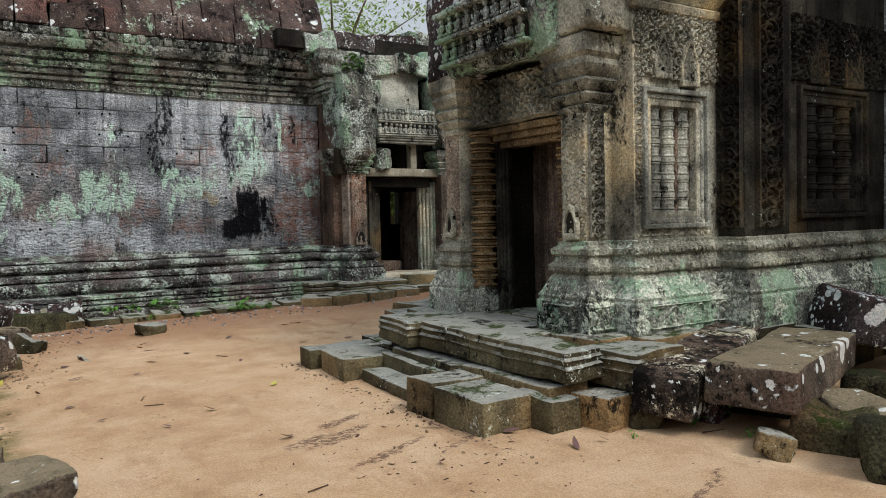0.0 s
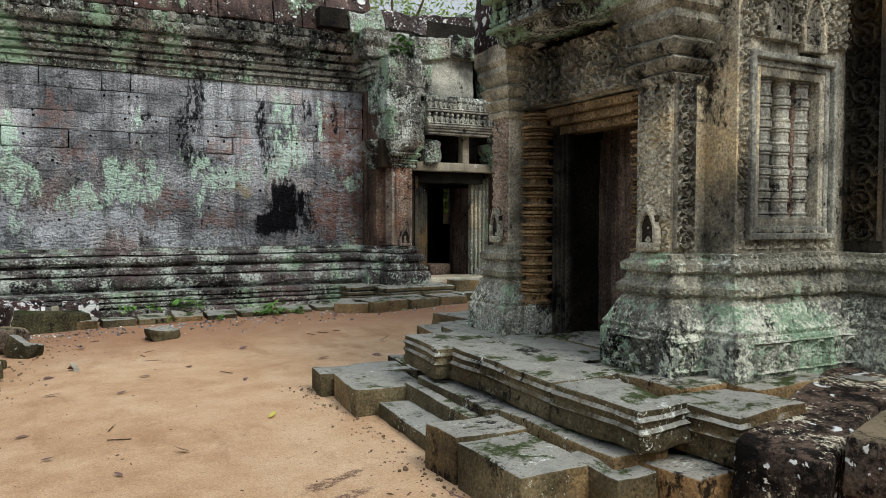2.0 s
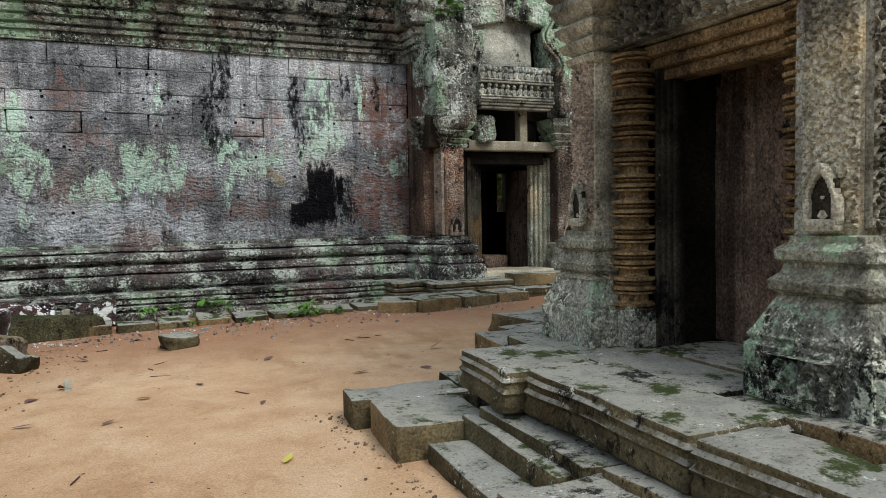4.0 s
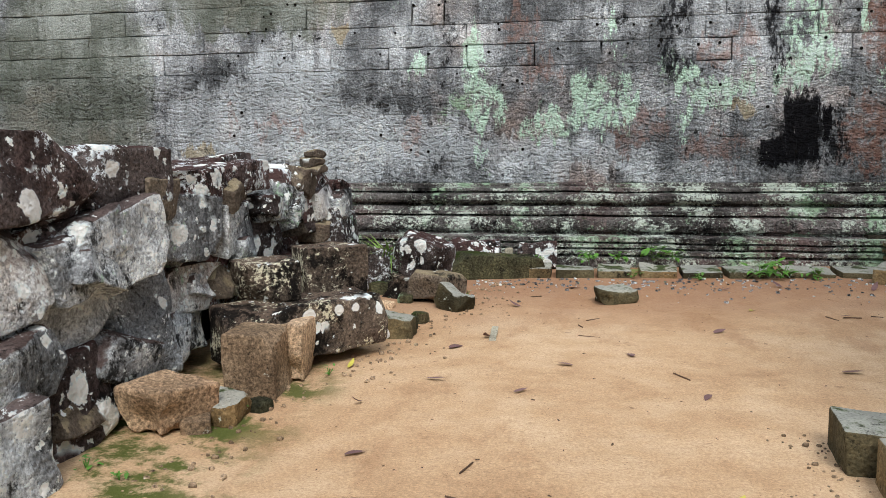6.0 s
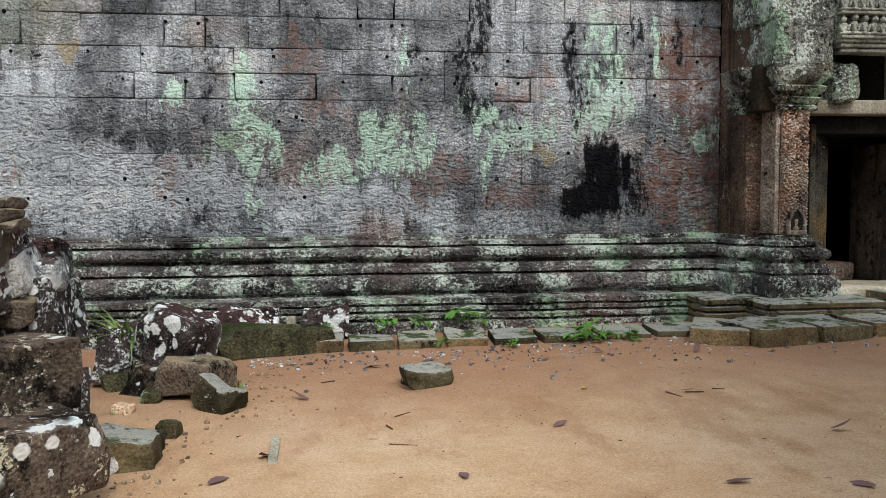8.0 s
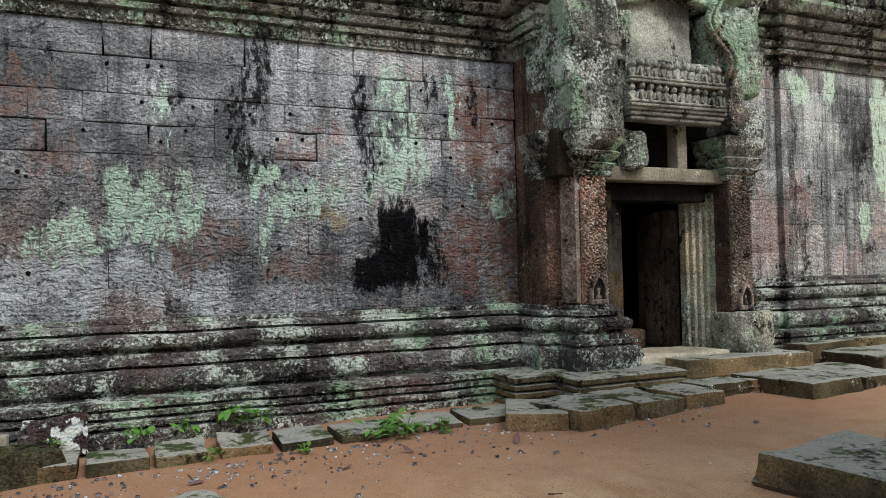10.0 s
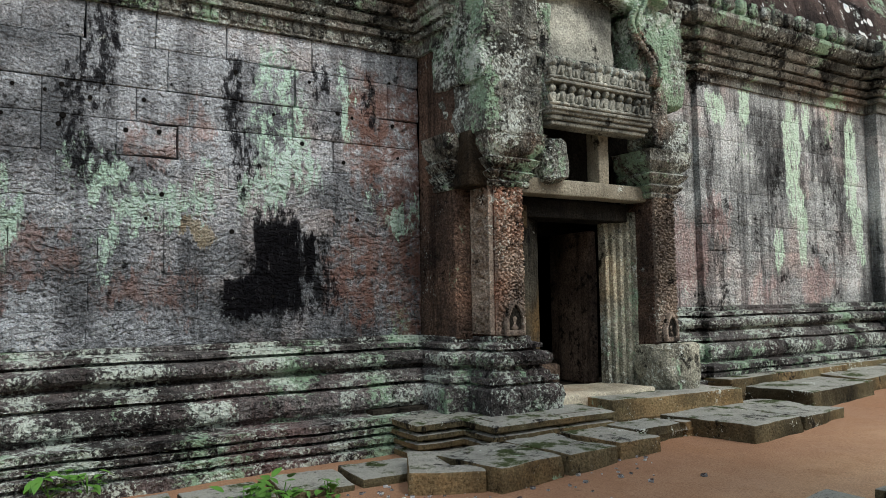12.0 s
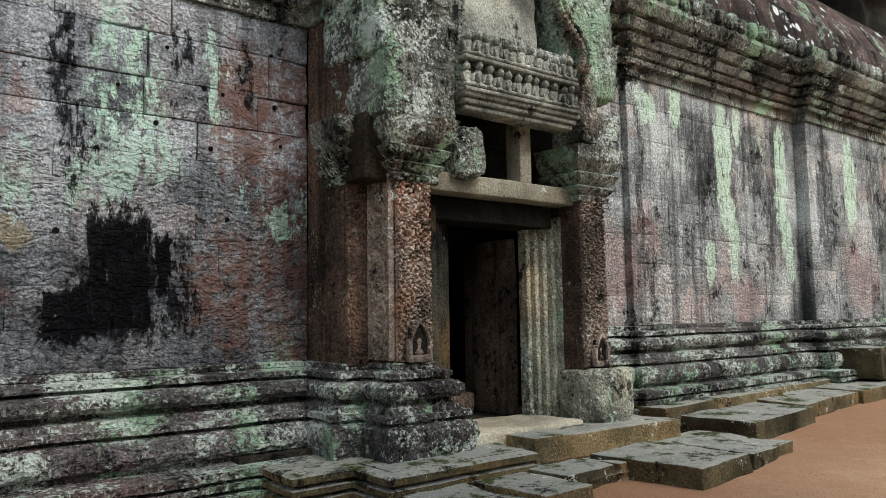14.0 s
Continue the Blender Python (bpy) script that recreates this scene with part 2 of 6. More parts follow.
    col = t.mix(t.math("MULTIPLY", t.math("MULTIPLY", mint, rag), 0.85), col, green)
    col = t.mix(t.math("MULTIPLY", t.math("MULTIPLY", mint2, rag), 0.95), col, green)
    # black algae patches
    ink = blobs(t, ((4.75, 1.84, 0.24, 0.46), (4.42, 1.55, 0.2, 0.2), (5.07, 1.93, 0.05, 0.24)), 0.13, True)
    ink2 = blobs(t, ((5.2, 1.65, 0.26, 0.32), (4.85, 1.75, 0.5, 0.5), (3.05, 3.45, 0.24, 0.28), (3.15, 3.9, 0.14, 0.35), (5.2, 3.75, 0.09, 0.26), (5.76, 3.6, 0.07, 0.3), (4.35, 3.4, 0.09, 0.5), (4.45, 2.85, 0.12, 0.35),
                     (2.95, 2.9, 0.1, 0.3), (4.7, 2.35, 0.25, 0.12)), 0.2)
    gap = t.step(t.noise(9, 7, 0.8, stretch=(2.2, 1, 0.35)), 0.32, 0.42)
    col = t.mix(t.math("MULTIPLY", t.math("MULTIPLY", ink, gap), 0.93), col, (0.014, 0.014, 0.02))
    col = t.mix(t.math("MULTIPLY", t.math("MULTIPLY", ink2, t.step(t.noise(8, 9, 0.82, stretch=(1.6, 1, 0.7)), 0.45, 0.54)), 0.85), col, (0.016, 0.016, 0.02))
    return col


def run_patches(t, col, fine):
    """Mint runs, pink stone and black stains of the north-east wall."""
    rag = t.step(t.noise(9, 9, 0.82, stretch=(1.4, 1, 0.5)), 0.40, 0.50)
    pink = blobs(t, ((10.3, 2.0, 0.4, 0.7), (13.2, 1.65, 0.5, 0.35), (11.9, 1.6, 0.4, 0.2), (10.9, 2.6, 0.3, 0.3), (16.5, 2.0, 0.7, 0.6)), 0.4)
    col = t.mix(t.math("MULTIPLY", t.math("MULTIPLY", pink, rag), 0.38), col, (0.52, 0.37, 0.34))
    dark = blobs(t, ((10.8, 3.2, 0.08, 1.0), (10.95, 2.0, 0.1, 0.35), (12.1, 3.7, 0.35, 0.7), (12.95, 3.2, 0.1, 1.2), (13.4, 3.7, 0.35, 0.6), (13.9, 2.9, 0.12, 0.8), (15.3, 3.2, 0.3, 1.2), (17.2, 3.4, 0.4, 1.0)), 0.3)
    col = t.mix(t.math("MULTIPLY", t.math("MULTIPLY", dark, rag), 0.5), col, (0.03, 0.03, 0.032))
    mint = blobs(t, ((12.7, 3.6, 0.2, 1.1), (12.9, 2.6, 0.14, 0.6), (14.3, 3.4, 0.16, 1.1), (11.6, 4.2, 0.15, 0.4), (13.1, 4.2, 0.12, 0.4), (14.45, 2.4, 0.1, 0.5), (11.0, 4.1, 0.2, 0.3), (12.3, 2.2, 0.14, 0.4), (16.2, 3.6, 0.25, 0.9), (18.0, 3.4, 0.3, 1.0)), 0.26)
    return t.mix(t.math("MULTIPLY", t.math("MULTIPLY", mint, rag), 0.85), col, t.mix(fine, (0.42, 0.52, 0.41), (0.72, 0.80, 0.68)))


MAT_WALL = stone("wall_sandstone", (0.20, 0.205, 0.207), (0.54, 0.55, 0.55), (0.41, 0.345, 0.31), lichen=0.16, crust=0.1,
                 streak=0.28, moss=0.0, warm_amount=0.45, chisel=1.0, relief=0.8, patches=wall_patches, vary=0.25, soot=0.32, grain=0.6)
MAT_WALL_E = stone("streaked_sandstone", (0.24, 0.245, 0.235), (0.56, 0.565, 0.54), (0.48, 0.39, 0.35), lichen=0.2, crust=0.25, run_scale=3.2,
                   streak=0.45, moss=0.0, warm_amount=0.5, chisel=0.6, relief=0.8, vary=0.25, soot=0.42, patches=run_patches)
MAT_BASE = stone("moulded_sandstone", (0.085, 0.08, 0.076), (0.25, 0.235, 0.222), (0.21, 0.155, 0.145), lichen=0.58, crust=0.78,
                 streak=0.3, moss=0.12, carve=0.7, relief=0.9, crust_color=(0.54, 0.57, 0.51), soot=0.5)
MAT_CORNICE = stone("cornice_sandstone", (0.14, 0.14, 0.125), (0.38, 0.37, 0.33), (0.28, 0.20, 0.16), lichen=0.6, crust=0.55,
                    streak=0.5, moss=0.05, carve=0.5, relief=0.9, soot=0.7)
MAT_RED = stone("red_carved_sandstone", (0.13, 0.105, 0.09), (0.32, 0.235, 0.185), (0.38, 0.2, 0.135), lichen=0.2, crust=0.25,
                streak=0.45, moss=0.0, chisel=0.7, relief=1.0, soot=0.4)
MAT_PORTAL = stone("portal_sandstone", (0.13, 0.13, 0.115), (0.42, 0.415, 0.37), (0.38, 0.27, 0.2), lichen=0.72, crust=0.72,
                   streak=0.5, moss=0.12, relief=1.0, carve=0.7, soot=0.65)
MAT_TOWER = stone("tower_sandstone", (0.17, 0.162, 0.136), (0.55, 0.52, 0.432), (0.60, 0.475, 0.29), lichen=0.15, crust=0.15,
                  streak=0.35, moss=0.04, relief=0.5, carve=0.0, soot=0.4, grain=0.5)
MAT_TOWER_PLAIN = stone("tower_plain_sandstone", (0.19, 0.188, 0.168), (0.52, 0.51, 0.445), (0.54, 0.42, 0.27), lichen=0.15, crust=0.15,
                        streak=0.3, moss=0.05, relief=0.6, soot=0.36, grain=0.5)
# tower stone darkened in colour for the shade on its right side
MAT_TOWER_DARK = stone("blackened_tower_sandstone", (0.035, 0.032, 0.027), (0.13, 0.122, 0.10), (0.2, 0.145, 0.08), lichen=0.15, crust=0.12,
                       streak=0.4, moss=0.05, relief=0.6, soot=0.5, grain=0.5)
MAT_OCHRE = stone("ochre_sandstone", (0.15, 0.115, 0.075), (0.36, 0.285, 0.185), (0.36, 0.23, 0.125), lichen=0.0, crust=0.05,
                  streak=0.4, moss=0.0, relief=0.6, soot=0.3)
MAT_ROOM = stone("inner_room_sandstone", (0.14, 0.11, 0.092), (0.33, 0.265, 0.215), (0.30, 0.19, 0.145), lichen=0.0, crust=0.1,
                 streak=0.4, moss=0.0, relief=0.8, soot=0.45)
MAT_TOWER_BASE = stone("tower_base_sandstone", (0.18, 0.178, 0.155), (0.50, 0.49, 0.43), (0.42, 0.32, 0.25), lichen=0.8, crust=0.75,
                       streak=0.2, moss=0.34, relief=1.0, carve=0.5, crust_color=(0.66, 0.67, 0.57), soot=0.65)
# cap puts the light from above into the colour of the slab tops
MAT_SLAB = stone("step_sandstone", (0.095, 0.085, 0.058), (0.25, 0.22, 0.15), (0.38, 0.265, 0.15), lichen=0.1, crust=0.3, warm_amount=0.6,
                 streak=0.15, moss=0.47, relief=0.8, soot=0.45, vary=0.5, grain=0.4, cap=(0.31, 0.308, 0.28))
# round lichen spots (x, y, z, radius)
HEAP_DOTS = ((-0.19, 8.86, 0.36, 0.06), (-0.02, 9.06, 0.37, 0.048), (0.08, 9.18, 0.37, 0.04), (-0.86, 7.50, 1.46, 0.07), (-0.86, 7.67, 1.46, 0.08), (-0.86, 6.93, 1.30, 0.08), (-0.95, 10.15, 1.38, 0.08), (-0.95, 10.63, 1.39, 0.05))
BLOCK_DOTS = ((4.70, 2.60, 0.50, 0.045), (5.25, 2.79, 0.49, 0.05), (5.86, 3.00, 0.50, 0.10), (6.05, 3.06, 0.56, 0.07))
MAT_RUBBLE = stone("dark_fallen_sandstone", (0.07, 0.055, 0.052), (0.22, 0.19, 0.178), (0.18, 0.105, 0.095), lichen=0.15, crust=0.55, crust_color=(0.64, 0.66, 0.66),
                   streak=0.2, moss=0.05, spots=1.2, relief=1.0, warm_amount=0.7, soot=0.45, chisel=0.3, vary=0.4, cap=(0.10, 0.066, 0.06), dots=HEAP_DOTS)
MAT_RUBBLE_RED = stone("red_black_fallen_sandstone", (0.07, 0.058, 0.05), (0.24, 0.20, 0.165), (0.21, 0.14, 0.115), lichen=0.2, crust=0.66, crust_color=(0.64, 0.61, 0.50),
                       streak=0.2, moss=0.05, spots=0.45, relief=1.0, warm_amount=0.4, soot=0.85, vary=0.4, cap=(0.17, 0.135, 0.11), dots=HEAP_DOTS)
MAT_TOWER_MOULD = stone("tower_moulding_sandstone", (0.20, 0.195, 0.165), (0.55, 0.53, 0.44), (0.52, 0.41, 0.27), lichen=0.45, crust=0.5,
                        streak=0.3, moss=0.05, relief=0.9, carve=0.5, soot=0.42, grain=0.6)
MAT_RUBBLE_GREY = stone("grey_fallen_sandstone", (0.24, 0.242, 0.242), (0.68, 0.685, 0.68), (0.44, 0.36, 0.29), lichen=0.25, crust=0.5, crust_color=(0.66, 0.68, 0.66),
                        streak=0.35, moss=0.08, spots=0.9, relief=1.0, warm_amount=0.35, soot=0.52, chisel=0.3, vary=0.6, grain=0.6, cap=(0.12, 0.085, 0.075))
MAT_RUBBLE_TAN = stone("tan_fallen_sandstone", (0.26, 0.20, 0.145), (0.50, 0.40, 0.30), (0.38, 0.26, 0.18), lichen=0.08, crust=0.05,
                       streak=0.15, moss=0.1, relief=0.6, soot=0.25, vary=0.5)
MAT_MOSSY = stone("mossy_sandstone", (0.09, 0.088, 0.06), (0.19, 0.18, 0.12), (0.2, 0.13, 0.08), lichen=0.15, crust=0.12,
                  streak=0.2, moss=0.55, relief=1.0, soot=0.4)
MAT_CARVED_RED = stone("carved_red_sandstone", (0.20, 0.17, 0.145), (0.50, 0.43, 0.36), (0.50, 0.31, 0.225), lichen=0.2, crust=0.35,
                       streak=0.3, moss=0.0, relief=0.7, soot=0.36, grain=0.55)
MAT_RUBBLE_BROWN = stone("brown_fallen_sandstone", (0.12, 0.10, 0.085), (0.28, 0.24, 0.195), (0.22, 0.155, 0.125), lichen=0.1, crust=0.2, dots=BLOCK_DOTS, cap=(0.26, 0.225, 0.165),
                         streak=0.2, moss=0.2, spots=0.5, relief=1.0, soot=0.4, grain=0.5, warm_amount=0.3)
MAT_ROOF = stone("roof_sandstone", (0.085, 0.07, 0.064), (0.22, 0.175, 0.155), (0.22, 0.13, 0.11), lichen=0.35, crust=0.35,
                 streak=0.35, moss=0.08, spots=0.35, relief=1.0, soot=0.45)
# for cores and dark stone; also darkens rooms and hollows in place of shade
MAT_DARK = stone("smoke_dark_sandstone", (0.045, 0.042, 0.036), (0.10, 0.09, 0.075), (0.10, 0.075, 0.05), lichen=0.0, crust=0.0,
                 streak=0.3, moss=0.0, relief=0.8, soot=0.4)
MAT_BEAM = stone("pale_concrete", (0.32, 0.295, 0.24), (0.50, 0.47, 0.39), (0.42, 0.34, 0.26), lichen=0.0, crust=0.1,
                 streak=0.12, moss=0.0, relief=0.5, soot=0.15, grain=0.35)


def sand():
    t = Tree("ochre_sand")
    mid = t.noise(2.6, 8, 0.68, shift=(3, 1, 0))
    fine = t.noise(70, 6, 0.8)
    col = t.ramp(t.math("ADD", t.math("MULTIPLY", t.noise(0.55, 5, 0.6), 0.55), t.math("MULTIPLY", mid, 0.45)),
                 (0.34, (0.39, 0.24, 0.135)), (0.48, (0.53, 0.362, 0.22)), (0.62, (0.63, 0.468, 0.31)))
    # damp red earth close under the north wall
    sx = t.nt.nodes.new("ShaderNodeSeparateXYZ")
    t.put(sx, 0, t.pos)
    damp = t.step(t.math("ADD", sx.outputs[1], t.math("MULTIPLY", t.noise(1.1, 6, 0.7), 3.0)), 11.2, 14.2, 0.0, 0.75)
    col = t.mix(damp, col, (0.27, 0.14, 0.085))
    # ruts and trodden, darker bands
    rut = t.noise(1.3, 7, 0.7, stretch=(1.0, 0.35, 1), shift=(1, 6, 0))
    col = t.mix(t.step(rut, 0.53, 0.66, 0.0, 0.45), col, (0.33, 0.185, 0.10))
    # dark litter ground into the surface
    lit = t.math("MULTIPLY", t.step(t.noise(8, 9, 0.82, stretch=(1, 1.7, 1)), 0.58, 0.66), t.step(t.noise(0.9, 4, 0.6, shift=(5, 5, 0)), 0.42, 0.6))
    col = t.mix(t.math("MULTIPLY", lit, 0.75), col, (0.10, 0.055, 0.038))
    # smears of leaf litter pressed into the sand (x, y, half length, half width)
    for x, y, a, c in ((2.24, 4.88, 0.38, 0.1), (2.36, 4.27, 0.45, 0.05), (1.97, 4.90, 0.22, 0.08), (2.90, 4.13, 0.35, 0.05), (2.41, 5.26, 0.3, 0.07), (3.55, 2.48, 0.4, 0.04)):
        w = t.vec("ADD", t.vec("SUBTRACT", t.pos, (x, y, 0)), t.vec("MULTIPLY", t.vec("SUBTRACT", t.noise(7, 6, 0.75, color=True), (0.5, 0.5, 0.5)), (0.3, 0.3, 0)))
        d = t.vec("LENGTH", t.vec("MULTIPLY", t.vec("ADD", t.vec("MULTIPLY", w, (1, 1, 0)), t.vec("MULTIPLY", t.vec("CROSS_PRODUCT", w, (0, 0, 1)), (0.45, 0.45, 0))), (0.9 / a, 0.9 / c, 0)))
        col = t.mix(t.math("MULTIPLY", t.step(d, 1.1, 0.7, 0.0, 0.8), t.step(t.noise(16, 8, 0.82, stretch=(1, 1.6, 1)), 0.44, 0.54)), col, (0.095, 0.052, 0.042))
    specks = t.step(t.cells(46, vector=t.vec("ADD", t.at((1, 1, 1)), t.vec("MULTIPLY", t.noise(20, 3, 0.6, color=True), (0.03, 0.03, 0.03)))), 0.16, 0.09)
    col = t.mix(t.math("MULTIPLY", specks, t.step(t.noise(4, 4, 0.6, shift=(2, 9, 0)), 0.45, 0.6)), col, (0.16, 0.09, 0.055))
    col = t.mix(0.55, col, t.ramp(fine, (0.36, (0.25, 0.25, 0.25)), (0.5, (0.5, 0.5, 0.5)), (0.64, (0.75, 0.75, 0.75))), "OVERLAY")
    green = t.step(t.noise(2.2, 8, 0.75, shift=(8, 2, 0)), 0.44, 0.56)
    foot = t.math("MULTIPLY", t.step(t.math("ADD", sx.outputs[0], t.math("MULTIPLY", t.noise(1.6, 4, 0.6, shift=(4, 4, 0)), 0.6)), 0.6, 0.1), t.step(sx.outputs[1], 10.0, 8.2))
    foot = t.math("MULTIPLY", foot, t.step(sx.outputs[1], 4.6, 6.0))
    col = t.mix(t.math("MULTIPLY", green, foot), col, t.mix(fine, (0.05, 0.07, 0.015), (0.13, 0.15, 0.04)))
    h = t.math("ADD", t.noise(5, 9, 0.68), t.math("MULTIPLY", fine, 0.12))
    return t.done(col, 0.95, t.bump(h, 0.8, 0.045), 0.15)


def plain(name, c1, c2, scale=8.0, rough=0.7, spec=0.3, bump=0.3):
    t = Tree(name)
    f = t.noise(scale, 5, 0.65)
    col = t.mix(f, c1, c2)
    col = t.mix(0.35, col, t.mix(t.rnd, (0.3, 0.3, 0.3), (0.7, 0.7, 0.7)), "OVERLAY")
    col = t.mix(0.35, col, t.mix(t.isl, (0.25, 0.25, 0.25), (0.75, 0.75, 0.75)), "OVERLAY")
    return t.done(col, rough, t.bump(f, bump, 0.01), spec)


# near-black colour that stands in for shade in holes and gaps
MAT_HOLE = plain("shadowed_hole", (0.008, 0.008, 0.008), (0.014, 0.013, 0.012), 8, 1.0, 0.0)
MAT_SAND = sand()
MAT_LEAF = plain("green_leaf", (0.05, 0.16, 0.025), (0.13, 0.30, 0.05), 20, 0.5)
MAT_GRASS = plain("grass_blade", (0.09, 0.20, 0.03), (0.22, 0.36, 0.08), 20, 0.5)
MAT_TREE_LEAF = plain("tree_leaf", (0.16, 0.30, 0.06), (0.34, 0.50, 0.14), 3, 0.5)
MAT_DEAD = plain("dead_leaf", (0.10, 0.055, 0.055), (0.22, 0.13, 0.13), 30, 0.7)
MAT_YELLOW = plain("fallen_yellow_leaf", (0.40, 0.38, 0.06), (0.60, 0.55, 0.12), 30, 0.6)
MAT_TWIG = plain("twig_bark", (0.06, 0.035, 0.025), (0.13, 0.08, 0.05), 30, 0.9)
MAT_BARK = plain("tree_bark", (0.10, 0.085, 0.065), (0.22, 0.19, 0.15), 6, 0.9)


# ---- shapes ----
def ground_z(x):
    """The court falls gently towards the west."""
    return 0.025 * (min(max(x, -3.0), 13.0) - 2.5)


def mesh_from(name, verts, faces, mat, smooth=True):
    me = bpy.data.meshes.new(name)
    me.from_pydata([tuple(v) for v in verts], [], faces)
    me.materials.append(mat)
    if smooth:
        me.polygons.foreach_set("use_smooth", [True] * len(me.polygons))
        me.set_sharp_from_angle(angle=radians(33 if smooth is True else smooth))
    me.update()
    return me


def join_lists(*parts):
    vs, fs = [], []
    for v, f in parts:
        o = len(vs)
        vs += list(v)
        fs += [tuple(i + o for i in q) for q in f]
    return vs, fs


def wobble(p, freq, amp, seed):
    q = Vector((p[0] * freq + seed * 7.31, p[1] * freq - seed * 3.77, p[2] * freq + seed * 1.93))
    return noise.noise_vector(q) * amp


def block_data(sx, sy, sz, r=0.03, n=(2, 2, 2), amp=0.02, freq=2.0, seed=0, prof=None, chip=0.0, cuts=0):
    """A worn block round the origin with rounded edges: verts and faces."""
    h = (sx / 2, sy / 2, sz / 2)
    r = min(r, min(h) * 0.9)
    axes = []
    for a in range(3):
        inner = np.linspace(-h[a] + r, h[a] - r, n[a] + 1)
        axes.append([-h[a], -h[a] + r * 0.3] + list(inner) + [h[a] - r * 0.3, h[a]])
    idx, verts, faces = {}, [], []
    # broken corners, as planes
    cr = random.Random(seed * 3 + 1)
    planes = []
    for _ in range(cuts):
        nv = Vector((cr.choice((-1, 1)) * cr.uniform(0.3, 1), cr.choice((-1, 1)) * cr.uniform(0.15, 1), cr.choice((-1, 1)) * cr.uniform(0.2, 1))).normalized()
        planes.append((nv, sum(abs(nv[a]) * h[a] for a in range(3)) * cr.uniform(0.66, 0.86)))

    def vid(i, j, k):
        key = (i, j, k)
        if key not in idx:
            p = Vector((axes[0][i], axes[1][j], axes[2][k]))
            c = Vector([max(-h[a] + r, min(h[a] - r, p[a])) for a in range(3)])
            d = p - c
            if d.length > 1e-9:
                p = c + d.normalized() * r
            if prof:
                s = prof(p.z / h[2])
                p.x += math.copysign(s, p.x) * (1 if abs(p.x) > h[0] - r * 1.01 else 0)
                p.y += math.copysign(s, p.y) * (1 if abs(p.y) > h[1] - r * 1.01 else 0)
            for nv, far in planes:
                over = p.dot(nv) - far
                if over > 0:
                    p -= nv * over
            p += wobble(p, freq, amp, seed) + wobble(p, freq * 4.3, amp * 0.35, seed + 5)
            if chip:
                e = max(0.0, noise.noise(Vector((p.x * 2.2 + seed, p.y * 2.2, p.z * 2.2 - seed))) - 0.12)
                p -= p.normalized() * e * chip
            idx[key] = len(verts)
            verts.append(p)
        return idx[key]

    L = [len(a) - 1 for a in axes]
    for i in range(L[0]):
        for j in range(L[1]):
            faces.append((vid(i, j, L[2]), vid(i + 1, j, L[2]), vid(i + 1, j + 1, L[2]), vid(i, j + 1, L[2])))
            faces.append((vid(i, j, 0), vid(i, j + 1, 0), vid(i + 1, j + 1, 0), vid(i + 1, j, 0)))
    for i in range(L[0]):
        for k in range(L[2]):
            faces.append((vid(i, 0, k), vid(i + 1, 0, k), vid(i + 1, 0, k + 1), vid(i, 0, k + 1)))
            faces.append((vid(i, L[1], k), vid(i, L[1], k + 1), vid(i + 1, L[1], k + 1), vid(i + 1, L[1], k)))
    for j in range(L[1]):
        for k in range(L[2]):
            faces.append((vid(0, j, k), vid(0, j, k + 1), vid(0, j + 1, k + 1), vid(0, j + 1, k)))
            faces.append((vid(L[0], j, k), vid(L[0], j + 1, k), vid(L[0], j + 1, k + 1), vid(L[0], j, k + 1)))
    return verts, faces


def moved(data, m):
    return [m @ Vector(v) for v in data[0]], data[1]


def box_data(x0, x1, y0, y1, z0, z1):
    v = [(x, y, z) for z in (z0, z1) for y in (y0, y1) for x in (x0, x1)]
    return v, [(0, 2, 3, 1), (4, 5, 7, 6), (0, 1, 5, 4), (2, 6, 7, 3), (0, 4, 6, 2), (1, 3, 7, 5)]


def sweep_data(plan, profile, step=0.16, wear=0.012, seed=0, cap=True):
    """A moulding: profile (out, z) run along the plan's line, outward to the right of the way, mitred at the corners."""
    pts = [Vector(p).to_2d() if len(p) > 2 else Vector(p) for p in plan]
    stations = []
    for i, p in enumerate(pts):
        d0 = (p - pts[i - 1]).normalized() if i else None
        d1 = (pts[i + 1] - p).normalized() if i + 1 < len(pts) else None
        n0 = Vector((d0.y, -d0.x)) if d0 else None
        n1 = Vector((d1.y, -d1.x)) if d1 else None
        if n0 is None:
            m = n1
        elif n1 is None:
            m = n0
        else:
            m = (n0 + n1)
            m = m / max(0.3, m.dot(n0))
        stations.append((p, m))
        if d1 is not None:
            seg = (pts[i + 1] - p).length
            k = max(1, int(seg / step))
            inset = min(0.42, seg * 0.45)
            for s in range(1, k):
                q = s / k * seg
                stations.append((p + d1 * q, n1 if inset < q < seg - inset else None))
    # stations inside a mitre keep the straight offset where the corner leaves room for it
    out = []
    for p, m in stations:
        if m is not None:
            out.append((p, m))
    verts, faces = [], []
    w = len(profile)
    for p, m in out:
        for d, z in profile:
            q = Vector((p.x + m.x * d, p.y + m.y * d, z))
            q += wobble(q, 1.4, wear, seed) + wobble(q, 6.0, wear * 0.6, seed + 3)
            verts.append(q)
    for i in range(len(out) - 1):
        for j in range(w - 1):
            a = i * w + j
            faces.append((a, a + w, a + w + 1, a + 1))
    if cap:
        faces.append(tuple(range(w)))
        faces.append(tuple(reversed(range((len(out) - 1) * w, len(out) * w))))
    return verts, faces


